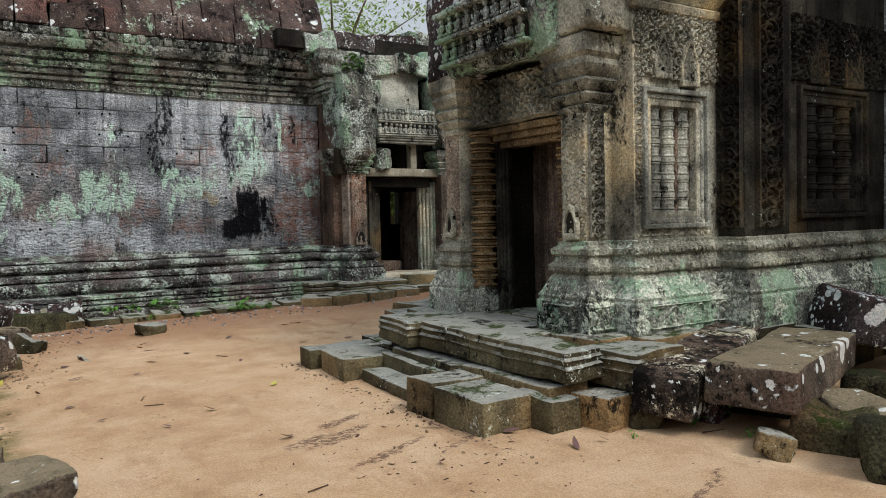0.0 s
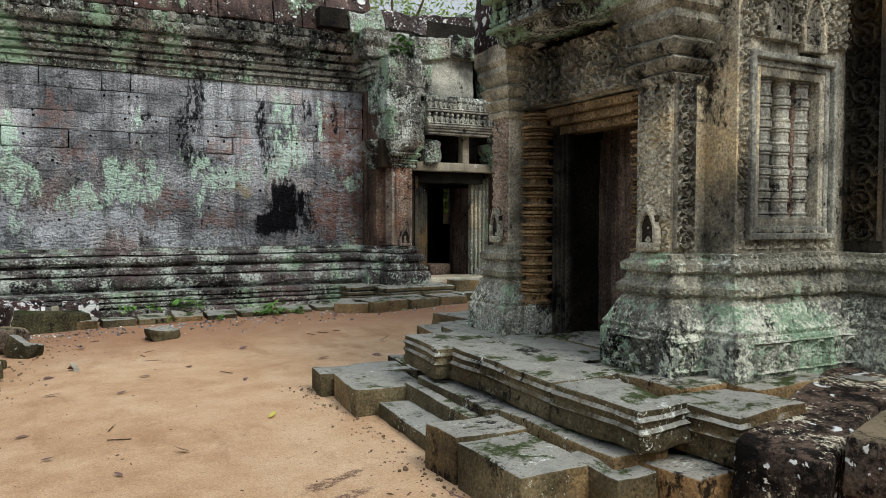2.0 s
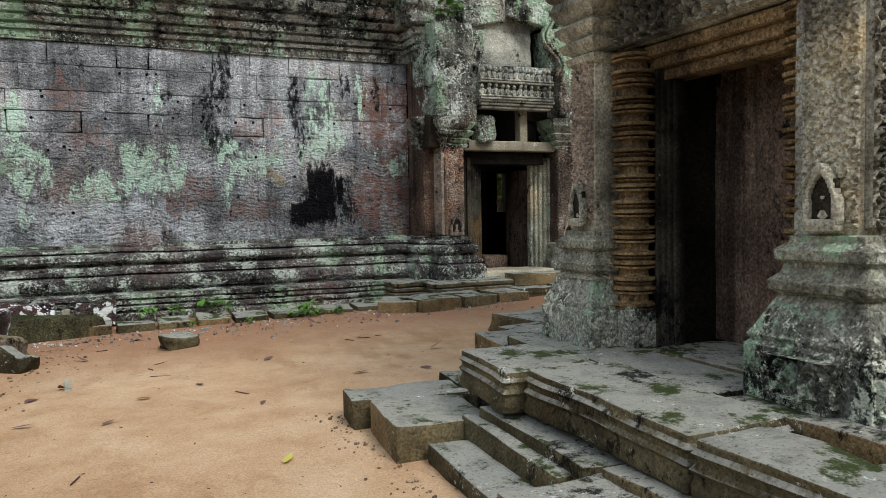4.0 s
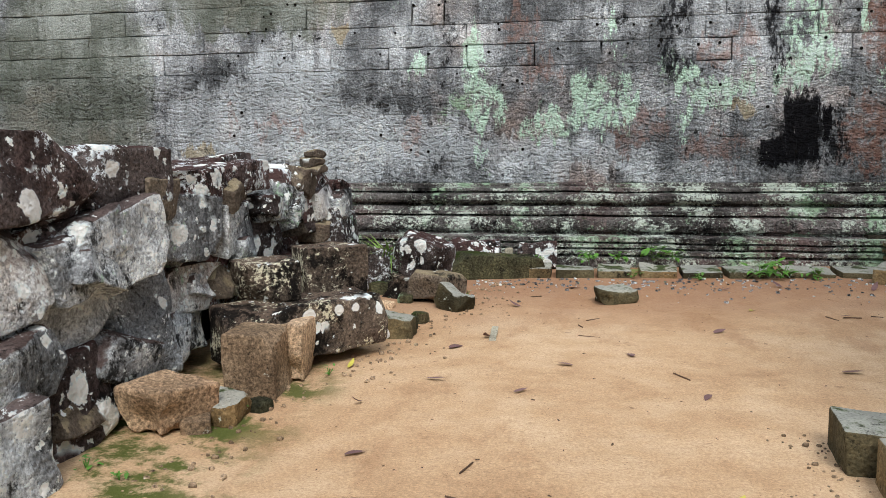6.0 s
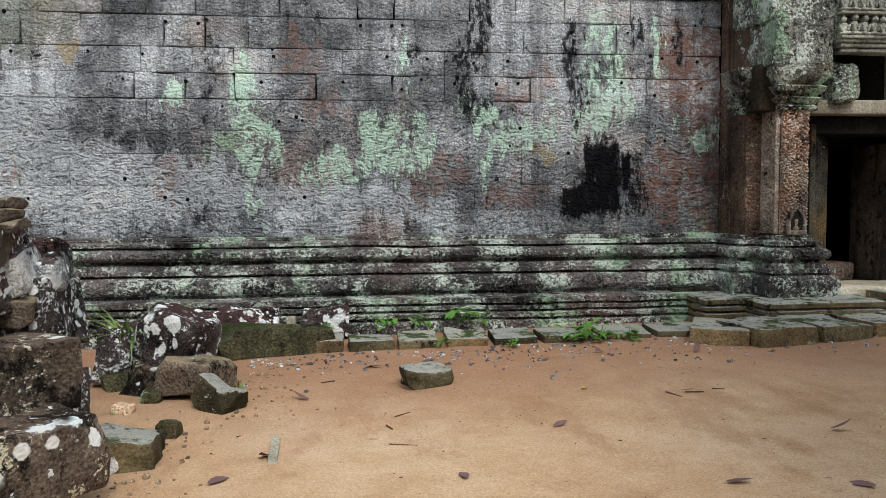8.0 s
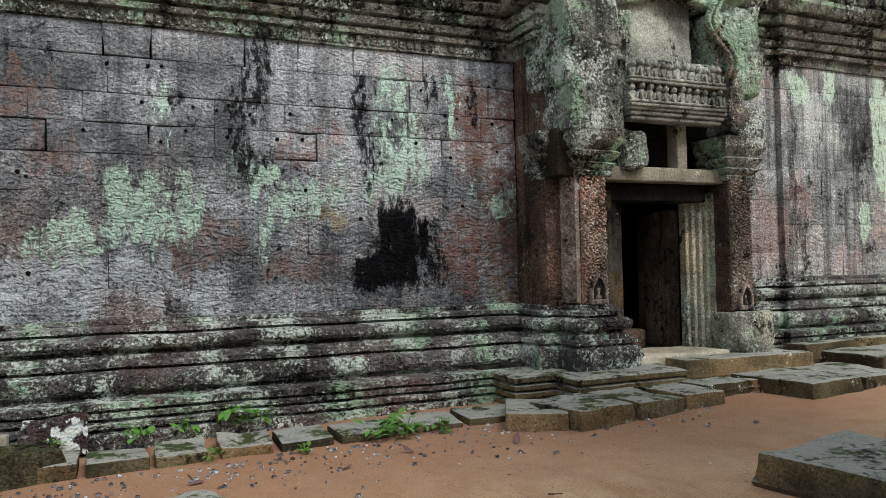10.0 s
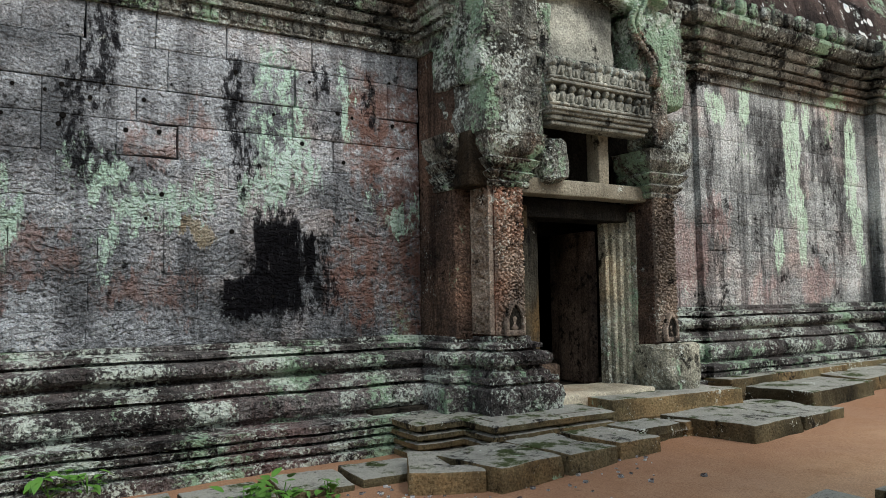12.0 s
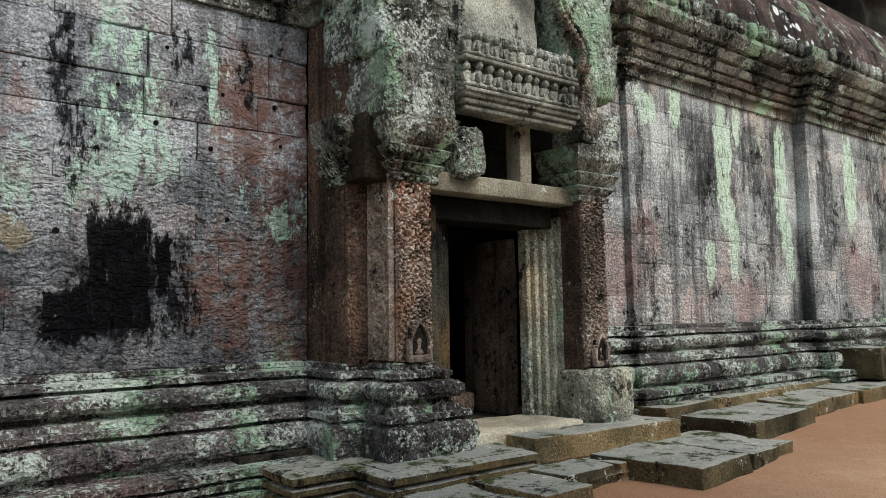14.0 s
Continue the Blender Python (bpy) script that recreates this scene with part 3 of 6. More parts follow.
def lathe_data(profile, n=14, flat=False):
    """A turned shape: profile (radius, z) round the z axis."""
    verts, faces = [], []
    for r, z in profile:
        for i in range(n):
            a = 2 * math.pi * i / n
            verts.append((r * math.cos(a), r * math.sin(a), z))
    for k in range(len(profile) - 1):
        for i in range(n):
            a, b = k * n + i, k * n + (i + 1) % n
            faces.append((a, b, b + n, a + n))
    faces.append(tuple(reversed(range(n))))
    faces.append(tuple(range((len(profile) - 1) * n, len(profile) * n)))
    return verts, faces


def relief_data(w, h, fn, depth, res=0.012):
    """A carved face in the xz plane, its front towards -y, centred in x and standing on z = 0."""
    nx, nz = max(4, int(w / res)), max(4, int(h / res))
    verts, faces = [], []
    for k in range(nz + 1):
        for i in range(nx + 1):
            x, z = (i / nx - 0.5) * w, k / nz * h
            edge = i in (0, nx) or k in (0, nz)
            v = 0.0 if edge else fn(x, z)
            v = min(1.0, max(0.0, (v - 0.22) / 0.45))
            verts.append((x, 0.03 if edge else -depth * v * v * (3 - 2 * v), z))
    for k in range(nz):
        for i in range(nx):
            a = k * (nx + 1) + i
            faces.append((a, a + 1, a + nx + 2, a + nx + 1))
    return verts, faces


def rings(w, pitch, seed=0):
    """Scroll medallions in a row up a pilaster, with a raised border."""
    R = w * 0.33

    def fn(x, z):
        b = 1.0 if abs(x) > w * 0.455 else 0.0
        k = math.floor(z / pitch)
        cz = (k + 0.5) * pitch
        dx, dz = x, z - cz
        r, a = math.hypot(dx, dz), math.atan2(dz, dx * (1 if k % 2 else -1))
        ring = math.exp(-((r - R * 0.85) / (R * 0.16)) ** 2)
        spiral = 0.5 + 0.5 * math.cos(2 * a - r / R * 7.0)
        inner = spiral * (0.9 if r < R * 0.7 else 0.0)
        leaf = 0.7 * (0.5 + 0.5 * math.sin(x * 95 + math.sin(z * 60) * 2)) if r > R * 1.0 else 0.0
        wear = 0.85 + 0.4 * noise.noise(Vector((x * 6 + seed, z * 4, seed)))
        return 0.6 * b + (1 - b) * max(ring, inner, leaf) * max(0.35, min(1.0, wear))

    return fn


def foliage(scale=1.0, seed=0):
    """Dense carved foliage."""

    def fn(x, z):
        s = 9.0 / scale
        q = Vector((x * s + seed * 3.1, z * s, seed * 1.7))
        u = noise.noise_vector(q * 0.5) * 1.4
        a = math.sin((x * s + u.x) * 3.0) * math.sin((z * s + u.y) * 3.0)
        b = noise.noise(q * 2.6)
        return max(0.0, min(1.0, 0.5 + 0.45 * a + 0.35 * b))

    return fn


def arches(pitch, h, seed=0):
    """A row of small arches standing side by side."""

    def fn(x, z):
        u = (x / pitch) % 1.0 - 0.5
        v = z / h
        r = math.hypot(u, (v - 0.45) * 0.9)
        arch = math.exp(-((r - 0.38) / 0.08) ** 2) if v > 0.3 else math.exp(-((abs(u) - 0.38) / 0.08) ** 2)
        core = math.exp(-(r / 0.18) ** 2)
        edge = 1.0 if v > 0.92 or v < 0.06 else 0.0
        wear = 0.6 + 0.7 * noise.noise(Vector((x * 5 + seed, z * 5, seed)))
        return max(arch, core * 0.9, edge) * max(0.1, min(1.0, wear))

    return fn


def thing(name, label, category, kind="", group="", at=(0, 0, 0), rz=0.0):
    ob = new(name)
    ob.empty_display_size = 0.1
    ob.matrix_world = pose(*at, 0, 0, rz)
    return tagged(ob, label, category, group, kind)


def solid(name, data, mat, label="", category="", kind="", group="", smooth=True):
    """One mesh as a thing of its own, or as a piece of the setting."""
    return tagged(new(name, mesh_from(name, data[0], data[1], mat, smooth)), label, category, group, kind)


def part(name, data, mat, parent, label="", m=None, smooth=True):
    ob = new(name, mesh_from(name, data[0], data[1], mat, smooth))
    ob.parent = parent
    if m is not None:
        ob.matrix_local = m
    if label:
        ob["label"] = label
    return ob


def again(ob, parent, m):
    """The same mesh once more as a part of parent."""
    c = new(ob.name.split(".")[0], ob.data)
    c.parent = parent
    c.matrix_local = m
    return c


# ---- ground ----
def ramp_axis(lo, a, b, hi, step):
    mid = list(np.arange(a, b + 1e-6, step))
    left, right, s, x = [], [], step, a
    while x > lo:
        s *= 1.35
        x -= s
        left.append(max(x, lo))
    s, x = step, mid[-1]
    while x < hi:
        s *= 1.35
        x += s
        right.append(min(x, hi))
    return left[::-1] + mid + right


gx, gy = ramp_axis(-300, -6, 14, 300, 0.13), ramp_axis(-300, -5, 15.4, 300, 0.13)
gv, gf = [], []
for y in gy:
    for x in gx:
        near = 1.0 if -7 < x < 15 and -6 < y < 16 else 0.0
        z = ground_z(x) + near * (0.022 * noise.noise(Vector((x * 0.6, y * 0.6, 0))) + 0.012 * noise.noise(Vector((x * 2.1, y * 2.1, 3)))
                                  + 0.004 * noise.noise(Vector((x * 6, y * 6, 5))))
        pile = max(0.0, 1.0 - abs(x + 1.4) / 1.3) * (1.0 if 5 < y < 12.5 else 0.0)
        z += 0.05 * pile
        gv.append((x, y, z))
for j in range(len(gy) - 1):
    for i in range(len(gx) - 1):
        a = j * len(gx) + i
        gf.append((a, a + 1, a + len(gx) + 1, a + len(gx)))
solid("ground", (gv, gf), MAT_SAND, "ochre sand of the temple court, trodden and littered", "ground", "structure")


# ---- north wall ----
WALL_Y = 14.85
BASE = ((0.74, -0.25), (0.74, 0.13), (0.70, 0.14), (0.66, 0.15), (0.66, 0.175), (0.72, 0.18), (0.73, 0.225), (0.70, 0.235), (0.62, 0.24), (0.62, 0.265), (0.69, 0.27), (0.70, 0.315),
        (0.62, 0.325), (0.62, 0.345), (0.70, 0.35), (0.71, 0.41), (0.40, 0.425), (0.40, 0.455), (0.45, 0.47), (0.49, 0.55), (0.46, 0.64), (0.40, 0.665), (0.33, 0.675), (0.33, 0.695), (0.41, 0.70), (0.41, 0.745),
        (0.31, 0.755), (0.29, 0.80), (0.24, 0.81), (0.20, 0.825), (0.20, 0.85), (0.30, 0.86), (0.34, 0.90), (0.33, 0.955), (0.26, 0.985), (0.12, 0.995), (0.12, 1.015), (0.20, 1.02), (0.20, 1.06),
        (0.09, 1.075), (0.05, 1.085), (0.06, 1.09), (0.06, 1.125), (0.0, 1.135), (-0.3, 1.135))
CORNICE = ((-0.3, 4.16), (0.0, 4.165), (0.03, 4.17), (0.03, 4.31), (0.09, 4.315), (0.11, 4.37), (0.03, 4.38), (0.03, 4.41), (0.12, 4.42), (0.16, 4.49), (0.08, 4.50), (0.08, 4.53),
           (0.16, 4.54), (0.21, 4.63), (0.12, 4.64), (0.12, 4.68), (0.22, 4.69), (0.28, 4.79), (0.18, 4.80), (0.18, 4.84), (0.30, 4.86), (0.37, 4.97), (0.37, 5.03), (0.28, 5.04), (0.33, 5.20), (-0.3, 5.24))

wall_north = thing("wall_north", "grey sandstone gallery wall with green lichen and black stains", "wall", "structure")
core = join_lists(box_data(-14, 6.3, WALL_Y + 0.22, WALL_Y + 1.0, -0.3, 5.2), box_data(-14, 6.3, WALL_Y + 0.12, WALL_Y + 0.25, -0.3, 1.1))
part("wall_core", core, MAT_DARK, wall_north, "dark stone behind the joints", smooth=False)

# the portal's plan, from the wall round its left pilaster
PORTAL_L = [(-14, WALL_Y), (6.36, WALL_Y), (6.36, 14.2), (6.6, 14.2), (6.6, 13.8), (6.97, 13.8), (6.97, 14.15)]
BASE_PORTAL = [(d * 0.55, z) for d, z in BASE if z > 0.43]
BASE_PORTAL = [(0.0, 0.3), (0.26, 0.3)] + BASE_PORTAL[1:]
base_north = solid("base_moulding", join_lists(sweep_data([(-14, WALL_Y), (6.3, WALL_Y)], BASE, seed=1), sweep_data(PORTAL_L[1:], BASE_PORTAL, step=0.08, seed=1, wear=0.01)), MAT_BASE,
                   "dark moulded sandstone plinth crusted with pale lichen", "moulding", "structure")
cornice_north = solid("cornice", sweep_data([(-14, WALL_Y), (6.36, WALL_Y), (6.36, 14.2), (6.5, 14.2)], CORNICE, seed=2), MAT_CORNICE,
                      "moulded sandstone cornice below the roof", "cornice", "structure")


def beads(name, parent, x0, x1, y, z, pitch, size, mat, label):
    """A row of rounded petals along a moulding, too many to count."""
    ball = block_data(size[0], size[1], size[2], r=min(size) * 0.48, n=(1, 1, 1), amp=0.0)
    rows = []
    x, i = x0, 0
    rnd = random.Random(int(x0 * 10 + z * 100))
    while x < x1:
        if rnd.random() > 0.08:
            s = rnd.uniform(0.8, 1.1)
            rows.append(moved(ball, pose(x, y + rnd.uniform(-0.008, 0.008), z, 0, rnd.uniform(-8, 8), 0) @ Matrix.Diagonal((s, s, s, 1))))
        x += pitch
    ob = part(name, join_lists(*rows), mat, parent, label)
    ob["kind"] = "stuff"
    return ob


beads("lotus_petals", base_north, -9, 6.0, WALL_Y - 0.32, 0.925, 0.105, (0.09, 0.06, 0.085), MAT_BASE, "row of carved lotus petals")
beads("carved_scrolls", base_north, -9, 5.9, WALL_Y - 0.47, 0.56, 0.16, (0.13, 0.05, 0.15), MAT_BASE, "row of worn carved scrolls")
beads("lotus_buds", cornice_north, -10, 6.1, WALL_Y - 0.34, 5.13, 0.24, (0.15, 0.07, 0.16), MAT_CORNICE, "row of lotus buds below the roof")
beads("bead_row", cornice_north, -10, 6.1, WALL_Y - 0.165, 4.60, 0.075, (0.06, 0.05, 0.05), MAT_CORNICE, "row of small carved leaves")
beads("leaf_row", cornice_north, -10, 6.1, WALL_Y - 0.035, 4.25, 0.09, (0.075, 0.03, 0.11), MAT_CORNICE, "row of hanging carved leaves")


def ashlar(parent, x0, x1, y, z0, z1, mat, courses, seed, wmin=0.45, wmax=1.0, depth=0.24, loose_above=9.0):
    """Courses of worn blocks with tight joints, their faces towards -y; the joints open above a height."""
    rnd = random.Random(seed)
    edges = [z0]
    for i in range(courses):
        edges.append(z0 + (z1 - z0) * (i + 1) / courses + (rnd.uniform(-0.05, 0.05) if i + 1 < courses else 0))
    for za, zb in zip(edges, edges[1:]):
        x = x0 - rnd.uniform(0, 0.3)
        loose = (za + zb) / 2 > loose_above
        while x < x1 - 0.02:
            w = min(rnd.uniform(wmin, wmax), x1 - x)
            if x1 - x - w < 0.2:
                w = x1 - x
            a = max(x, x0)
            ww = x + w - a
            if ww > 0.05:
                g = rnd.choice((0.002, 0.004, 0.012)) if loose else 0.001
                d = block_data(ww - 0.002, depth, zb - za - g, r=0.01 if loose else 0.005, n=(4, 1, 3), amp=0.006, freq=2.5, seed=rnd.random() * 50, chip=0.05 if loose else 0.01)
                ob = part("stone_block", d, mat, parent)
                ob.location = (a + ww / 2, y + depth / 2 + rnd.uniform(-0.006, 0.008) * (1.3 if loose else 0.35), (za + zb) / 2)
            x += w


# ---- portal in the north wall ----
portal = thing("portal", "carved sandstone portal with an empty dark doorway", "portal", "structure")
# side wall between the wall and the pilaster
part("side_wall", join_lists(moved(block_data(0.2, 0.72, 3.1, r=0.02, n=(1, 3, 8), amp=0.012, seed=3), pose(6.47, 14.52, 2.65)),
                             moved(block_data(0.5, 0.2, 3.1, r=0.02, n=(2, 1, 8), amp=0.01, seed=4), pose(6.72, 14.35, 2.65))), MAT_RED, portal, "red-brown chiselled stone")
shaft = block_data(0.36, 0.44, 1.6, r=0.015, n=(3, 3, 8), amp=0.008, seed=6)
part("pilaster", moved(shaft, pose(6.785, 14.04, 1.93)), MAT_RED, portal, "red-brown carved pilaster")
part("pilaster_relief", moved(relief_data(0.35, 1.52, foliage(0.27, 31), 0.032, 0.007), pose(6.785, 13.815, 1.14)), MAT_CARVED_RED, portal, "pilaster face carved with scrolls")
part("scroll_relief", moved(relief_data(0.34, 1.5, rings(0.30, 0.165, 2), 0.05, 0.009), pose(6.605, 14.0, 1.15, 0, 0, -90)), MAT_CARVED_RED, portal, "column of carved rings")
CAP = ((0.0, 2.62), (0.03, 2.63), (0.05, 2.67), (0.02, 2.69), (0.06, 2.72), (0.09, 2.76), (0.04, 2.79), (0.10, 2.84), (0.13, 2.89), (0.07, 2.92),
       (0.12, 2.97), (0.16, 3.03), (0.16, 3.10), (0.18, 3.16), (0.0, 3.17))
part("capital", sweep_data([(6.36, 14.5), (6.36, 14.18), (6.59, 14.18), (6.59, 13.8), (6.98, 13.8), (6.98, 14.2)], CAP, 0.07, 0.005, 7), MAT_PORTAL, portal, "moulded capital")
part("capital_core", moved(block_data(0.75, 0.6, 0.55, r=0.02, n=(1, 1, 1), amp=0.0), pose(6.72, 14.15, 2.9)), MAT_DARK, portal)
# right pilaster on its broken foot
part("pilaster", moved(block_data(0.36, 0.4, 1.9, r=0.015, n=(2, 3, 8), amp=0.01, seed=9), pose(8.975, 13.98, 1.78)), MAT_RED, portal, "slim carved pilaster")
part("pilaster_relief", moved(relief_data(0.34, 1.72, foliage(0.27, 33), 0.032, 0.008), pose(8.975, 13.775, 0.98)), MAT_CARVED_RED, portal, "pilaster face carved with scrolls")
part("capital", sweep_data([(8.79, 14.2), (8.79, 13.78), (9.16, 13.78), (9.16, 14.2)], CAP, 0.07, 0.005, 8), MAT_PORTAL, portal, "moulded capital")
part("capital_core", moved(block_data(0.35, 0.4, 0.55, r=0.02, n=(1, 1, 1), amp=0.0), pose(8.975, 14.0, 2.9)), MAT_DARK, portal)
part("foot", moved(block_data(0.56, 0.5, 0.6, r=0.04, n=(6, 6, 6), amp=0.03, freq=3, seed=10, chip=0.2, cuts=3), pose(9.0, 13.8, 0.68)), MAT_TOWER_MOULD, portal, "broken stone foot of the pilaster")
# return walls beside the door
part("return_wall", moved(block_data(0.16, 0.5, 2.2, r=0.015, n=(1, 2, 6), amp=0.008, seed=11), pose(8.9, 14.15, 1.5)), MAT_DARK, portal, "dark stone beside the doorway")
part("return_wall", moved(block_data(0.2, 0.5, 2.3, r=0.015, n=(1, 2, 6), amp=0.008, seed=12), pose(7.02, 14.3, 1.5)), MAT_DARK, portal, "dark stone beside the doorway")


def jamb_data(w, h, d, steps=4, side=1):
    """A door jamb cut into nested fillets, thinning towards the opening."""
    rows = []
    for i in range(steps):
        ww = w / steps
        x = (-w / 2 + (i + 0.5) * ww) * side
        dd = d * (1 - 0.16 * i)
        rows.append(moved(block_data(ww * 0.96, dd, h, r=0.012, n=(1, 1, 8), amp=0.004, seed=i), pose(x, d / 2 - dd / 2 + 0.0, h / 2)))
    return join_lists(*rows)


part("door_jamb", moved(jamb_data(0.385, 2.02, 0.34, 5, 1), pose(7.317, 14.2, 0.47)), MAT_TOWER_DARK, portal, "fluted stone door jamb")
part("door_jamb", moved(jamb_data(0.32, 2.02, 0.34, 5, -1), pose(8.67, 14.2, 0.47)), MAT_TOWER_MOULD, portal, "fluted stone door jamb")
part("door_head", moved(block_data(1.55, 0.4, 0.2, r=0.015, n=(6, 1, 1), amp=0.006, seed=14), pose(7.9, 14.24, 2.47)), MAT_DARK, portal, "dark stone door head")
part("threshold", moved(block_data(1.5, 0.75, 0.22, r=0.03, n=(5, 3, 1), amp=0.015, seed=15), pose(7.9, 14.05, 0.40)), MAT_BEAM, portal, "worn pale threshold stone")
part("beam", moved(block_data(1.98, 0.24, 0.17, r=0.02, n=(8, 1, 1), amp=0.008, seed=16), pose(7.99, 13.98, 2.68)), MAT_BEAM, portal, "pale concrete beam")
part("mullion", moved(block_data(0.15, 0.2, 0.62, r=0.015, n=(1, 1, 4), amp=0.006, seed=17), pose(8.18, 13.98, 3.05)), MAT_BEAM, portal, "pale concrete post")
part("bracket", moved(block_data(0.36, 0.3, 0.48, r=0.08, n=(4, 3, 4), amp=0.05, freq=5, seed=18), pose(7.4, 13.9, 2.96)), MAT_PORTAL, portal, "carved bracket stone")
part("back_stone", moved(block_data(1.7, 0.2, 0.75, r=0.03, n=(4, 1, 2), amp=0.02, seed=19), pose(7.95, 14.55, 2.95)), MAT_DARK, portal, "dark stones over the door")


# lintel with two rows of seated carved figures
def figure_data():
    body = moved(lathe_data(((0.052, 0.0), (0.066, 0.02), (0.05, 0.06), (0.036, 0.10), (0.05, 0.15), (0.04, 0.18), (0.016, 0.19)), 8), Matrix.Diagonal((1, 0.7, 1, 1)))
    head = moved(lathe_data(((0.016, 0.0), (0.032, 0.018), (0.037, 0.045), (0.03, 0.07), (0.02, 0.08), (0.014, 0.105), (0.002, 0.115)), 8), pose(0, -0.012, 0.19))
    arms = [moved(block_data(0.03, 0.05, 0.1, r=0.012, n=(1, 1, 1), amp=0.0), pose(s * 0.047, -0.018, 0.105, 0, s * 14, 0)) for s in (-1, 1)]
    knees = moved(block_data(0.135, 0.06, 0.045, r=0.02, n=(1, 1, 1), amp=0.0), pose(0, -0.025, 0.025))
    return join_lists(body, head, knees, *arms)


lintel = thing("lintel", "carved lintel with two rows of small seated figures", "lintel", at=(7.9, 13.75, 3.28))
part("slab", moved(block_data(1.42, 0.4, 0.66, r=0.03, n=(8, 2, 5), amp=0.015, seed=21), pose(0, 0.12, 0.42)), MAT_PORTAL, lintel)
part("sill_moulding", join_lists(*[moved(block_data(1.46 - 0.05 * (2 - i), 0.2, 0.05, r=0.018, n=(8, 1, 1), amp=0.005, seed=22 + i), pose(0.02, -0.06 + 0.03 * (2 - i), 0.03 + i * 0.052)) for i in (2, 1, 0)]),
     MAT_TOWER_PLAIN, lintel, "fluted underside of the lintel")
fig = None
for row, (z0, n) in enumerate(((0.19, 12), (0.465, 13))):
    part("ledge", moved(block_data(1.44, 0.13, 0.035, r=0.01, n=(6, 1, 1), amp=0.004, seed=30 + row), pose(0, -0.12, z0 - 0.02)), MAT_TOWER_PLAIN, lintel, "thin carved ledge")
    for i in range(n):
        m = pose(-0.65 + 1.3 * i / (n - 1), -0.125, z0, 0, ((i * 37 + row * 11) % 7 - 3) * 1.5, ((i * 53) % 9 - 4) * 4) @ Matrix.Diagonal((0.92, 1.2, 0.76 + ((i * 29 + row * 5) % 5) * 0.03, 1))
        if fig is None:
            fig = part("figure", figure_data(), MAT_TOWER_PLAIN, lintel, "small seated carved figure", m)
        else:
            again(fig, lintel, m)

# the broken gable over the portal
gable = thing("gable", "broken carved gable of heavy lichen-green stones", "gable", "structure")
rnd = random.Random(5)


def gable_stone(x, y, z, sx, sy, sz, ry=0.0, amp=0.035, mat=MAT_PORTAL):
    part("gable_stone", moved(block_data(sx, sy, sz, r=0.03, n=(20, 12, 16), amp=amp * 0.75, freq=5.0, seed=rnd.random() * 40, chip=0.12), pose(x, y, z, rnd.uniform(-3, 3), ry, rnd.uniform(-4, 4))), mat, gable)


gable_stone(6.74, 14.05, 3.42, 0.70, 0.85, 0.55)
gable_stone(6.71, 14.08, 3.92, 0.74, 0.85, 0.52)
gable_stone(6.72, 14.1, 4.42, 0.74, 0.9, 0.55)
gable_stone(7.06, 13.95, 3.55, 0.26, 0.5, 0.75)
gable_stone(7.14, 14.0, 4.3, 0.5, 0.5, 0.62)
gable_stone(7.75, 14.05, 4.45, 1.15, 0.4, 0.9, mat=MAT_TOWER_PLAIN)
gable_stone(8.72, 13.95, 4.35, 0.32, 0.5, 0.75, -8)
gable_stone(8.96, 13.92, 3.62, 0.26, 0.45, 0.8, 4)
gable_stone(9.18, 13.95, 3.35, 0.4, 0.5, 0.42, 6)
gable_stone(9.2, 14.05, 4.0, 0.5, 0.6, 0.6)
gable_stone(9.15, 14.1, 4.62, 0.6, 0.6, 0.6)
gable_stone(6.5, 14.3, 4.95, 0.9, 0.8, 0.5)
gable_stone(7.35, 14.1, 4.95, 0.85, 0.7, 0.42, -6)
gable_stone(8.2, 14.05, 5.0, 0.8, 0.8, 0.4, 10)
gable_stone(8.75, 14.1, 5.1, 0.7, 0.9, 0.32, 14)
gable_stone(6.2, 14.5, 5.4, 0.7, 0.6, 0.4, -10)
gable_stone(7.0, 14.6, 5.5, 1.0, 0.7, 0.35, 4, mat=MAT_RUBBLE)
gable_stone(8.0, 14.7, 5.6, 1.2, 0.7, 0.35, -4, mat=MAT_RUBBLE)
gable_stone(8.9, 14.8, 5.75, 1.0, 0.8, 0.3, 2)
part("gable_core", box_data(6.45, 9.3, 14.4, 15.6, 3.2, 5.45), MAT_DARK, gable, smooth=False)


def serpent_data(side):
    """The wavy scroll frame that rises at the gable's edge."""
    rows = []
    for off in (0.0, 0.09):
        pts = []
        for i in range(28):
            s = i / 27
            z = 3.9 + 1.0 * s - 0.0
            x = 8.72 + 0.12 * math.sin(s * 7.5) - 0.25 * s + off
            pts.append((x, z))
        for (xa, za), (xb, zb) in zip(pts, pts[1:]):
            rows.append(moved(block_data(0.06, 0.09, 0.06, r=0.025, n=(1, 1, 1), amp=0.0), pose((xa + xb) / 2, 13.66, (za + zb) / 2)))
    return join_lists(*rows)


part("serpent_frame", serpent_data(1), MAT_PORTAL, gable, "carved wavy border of the gable")

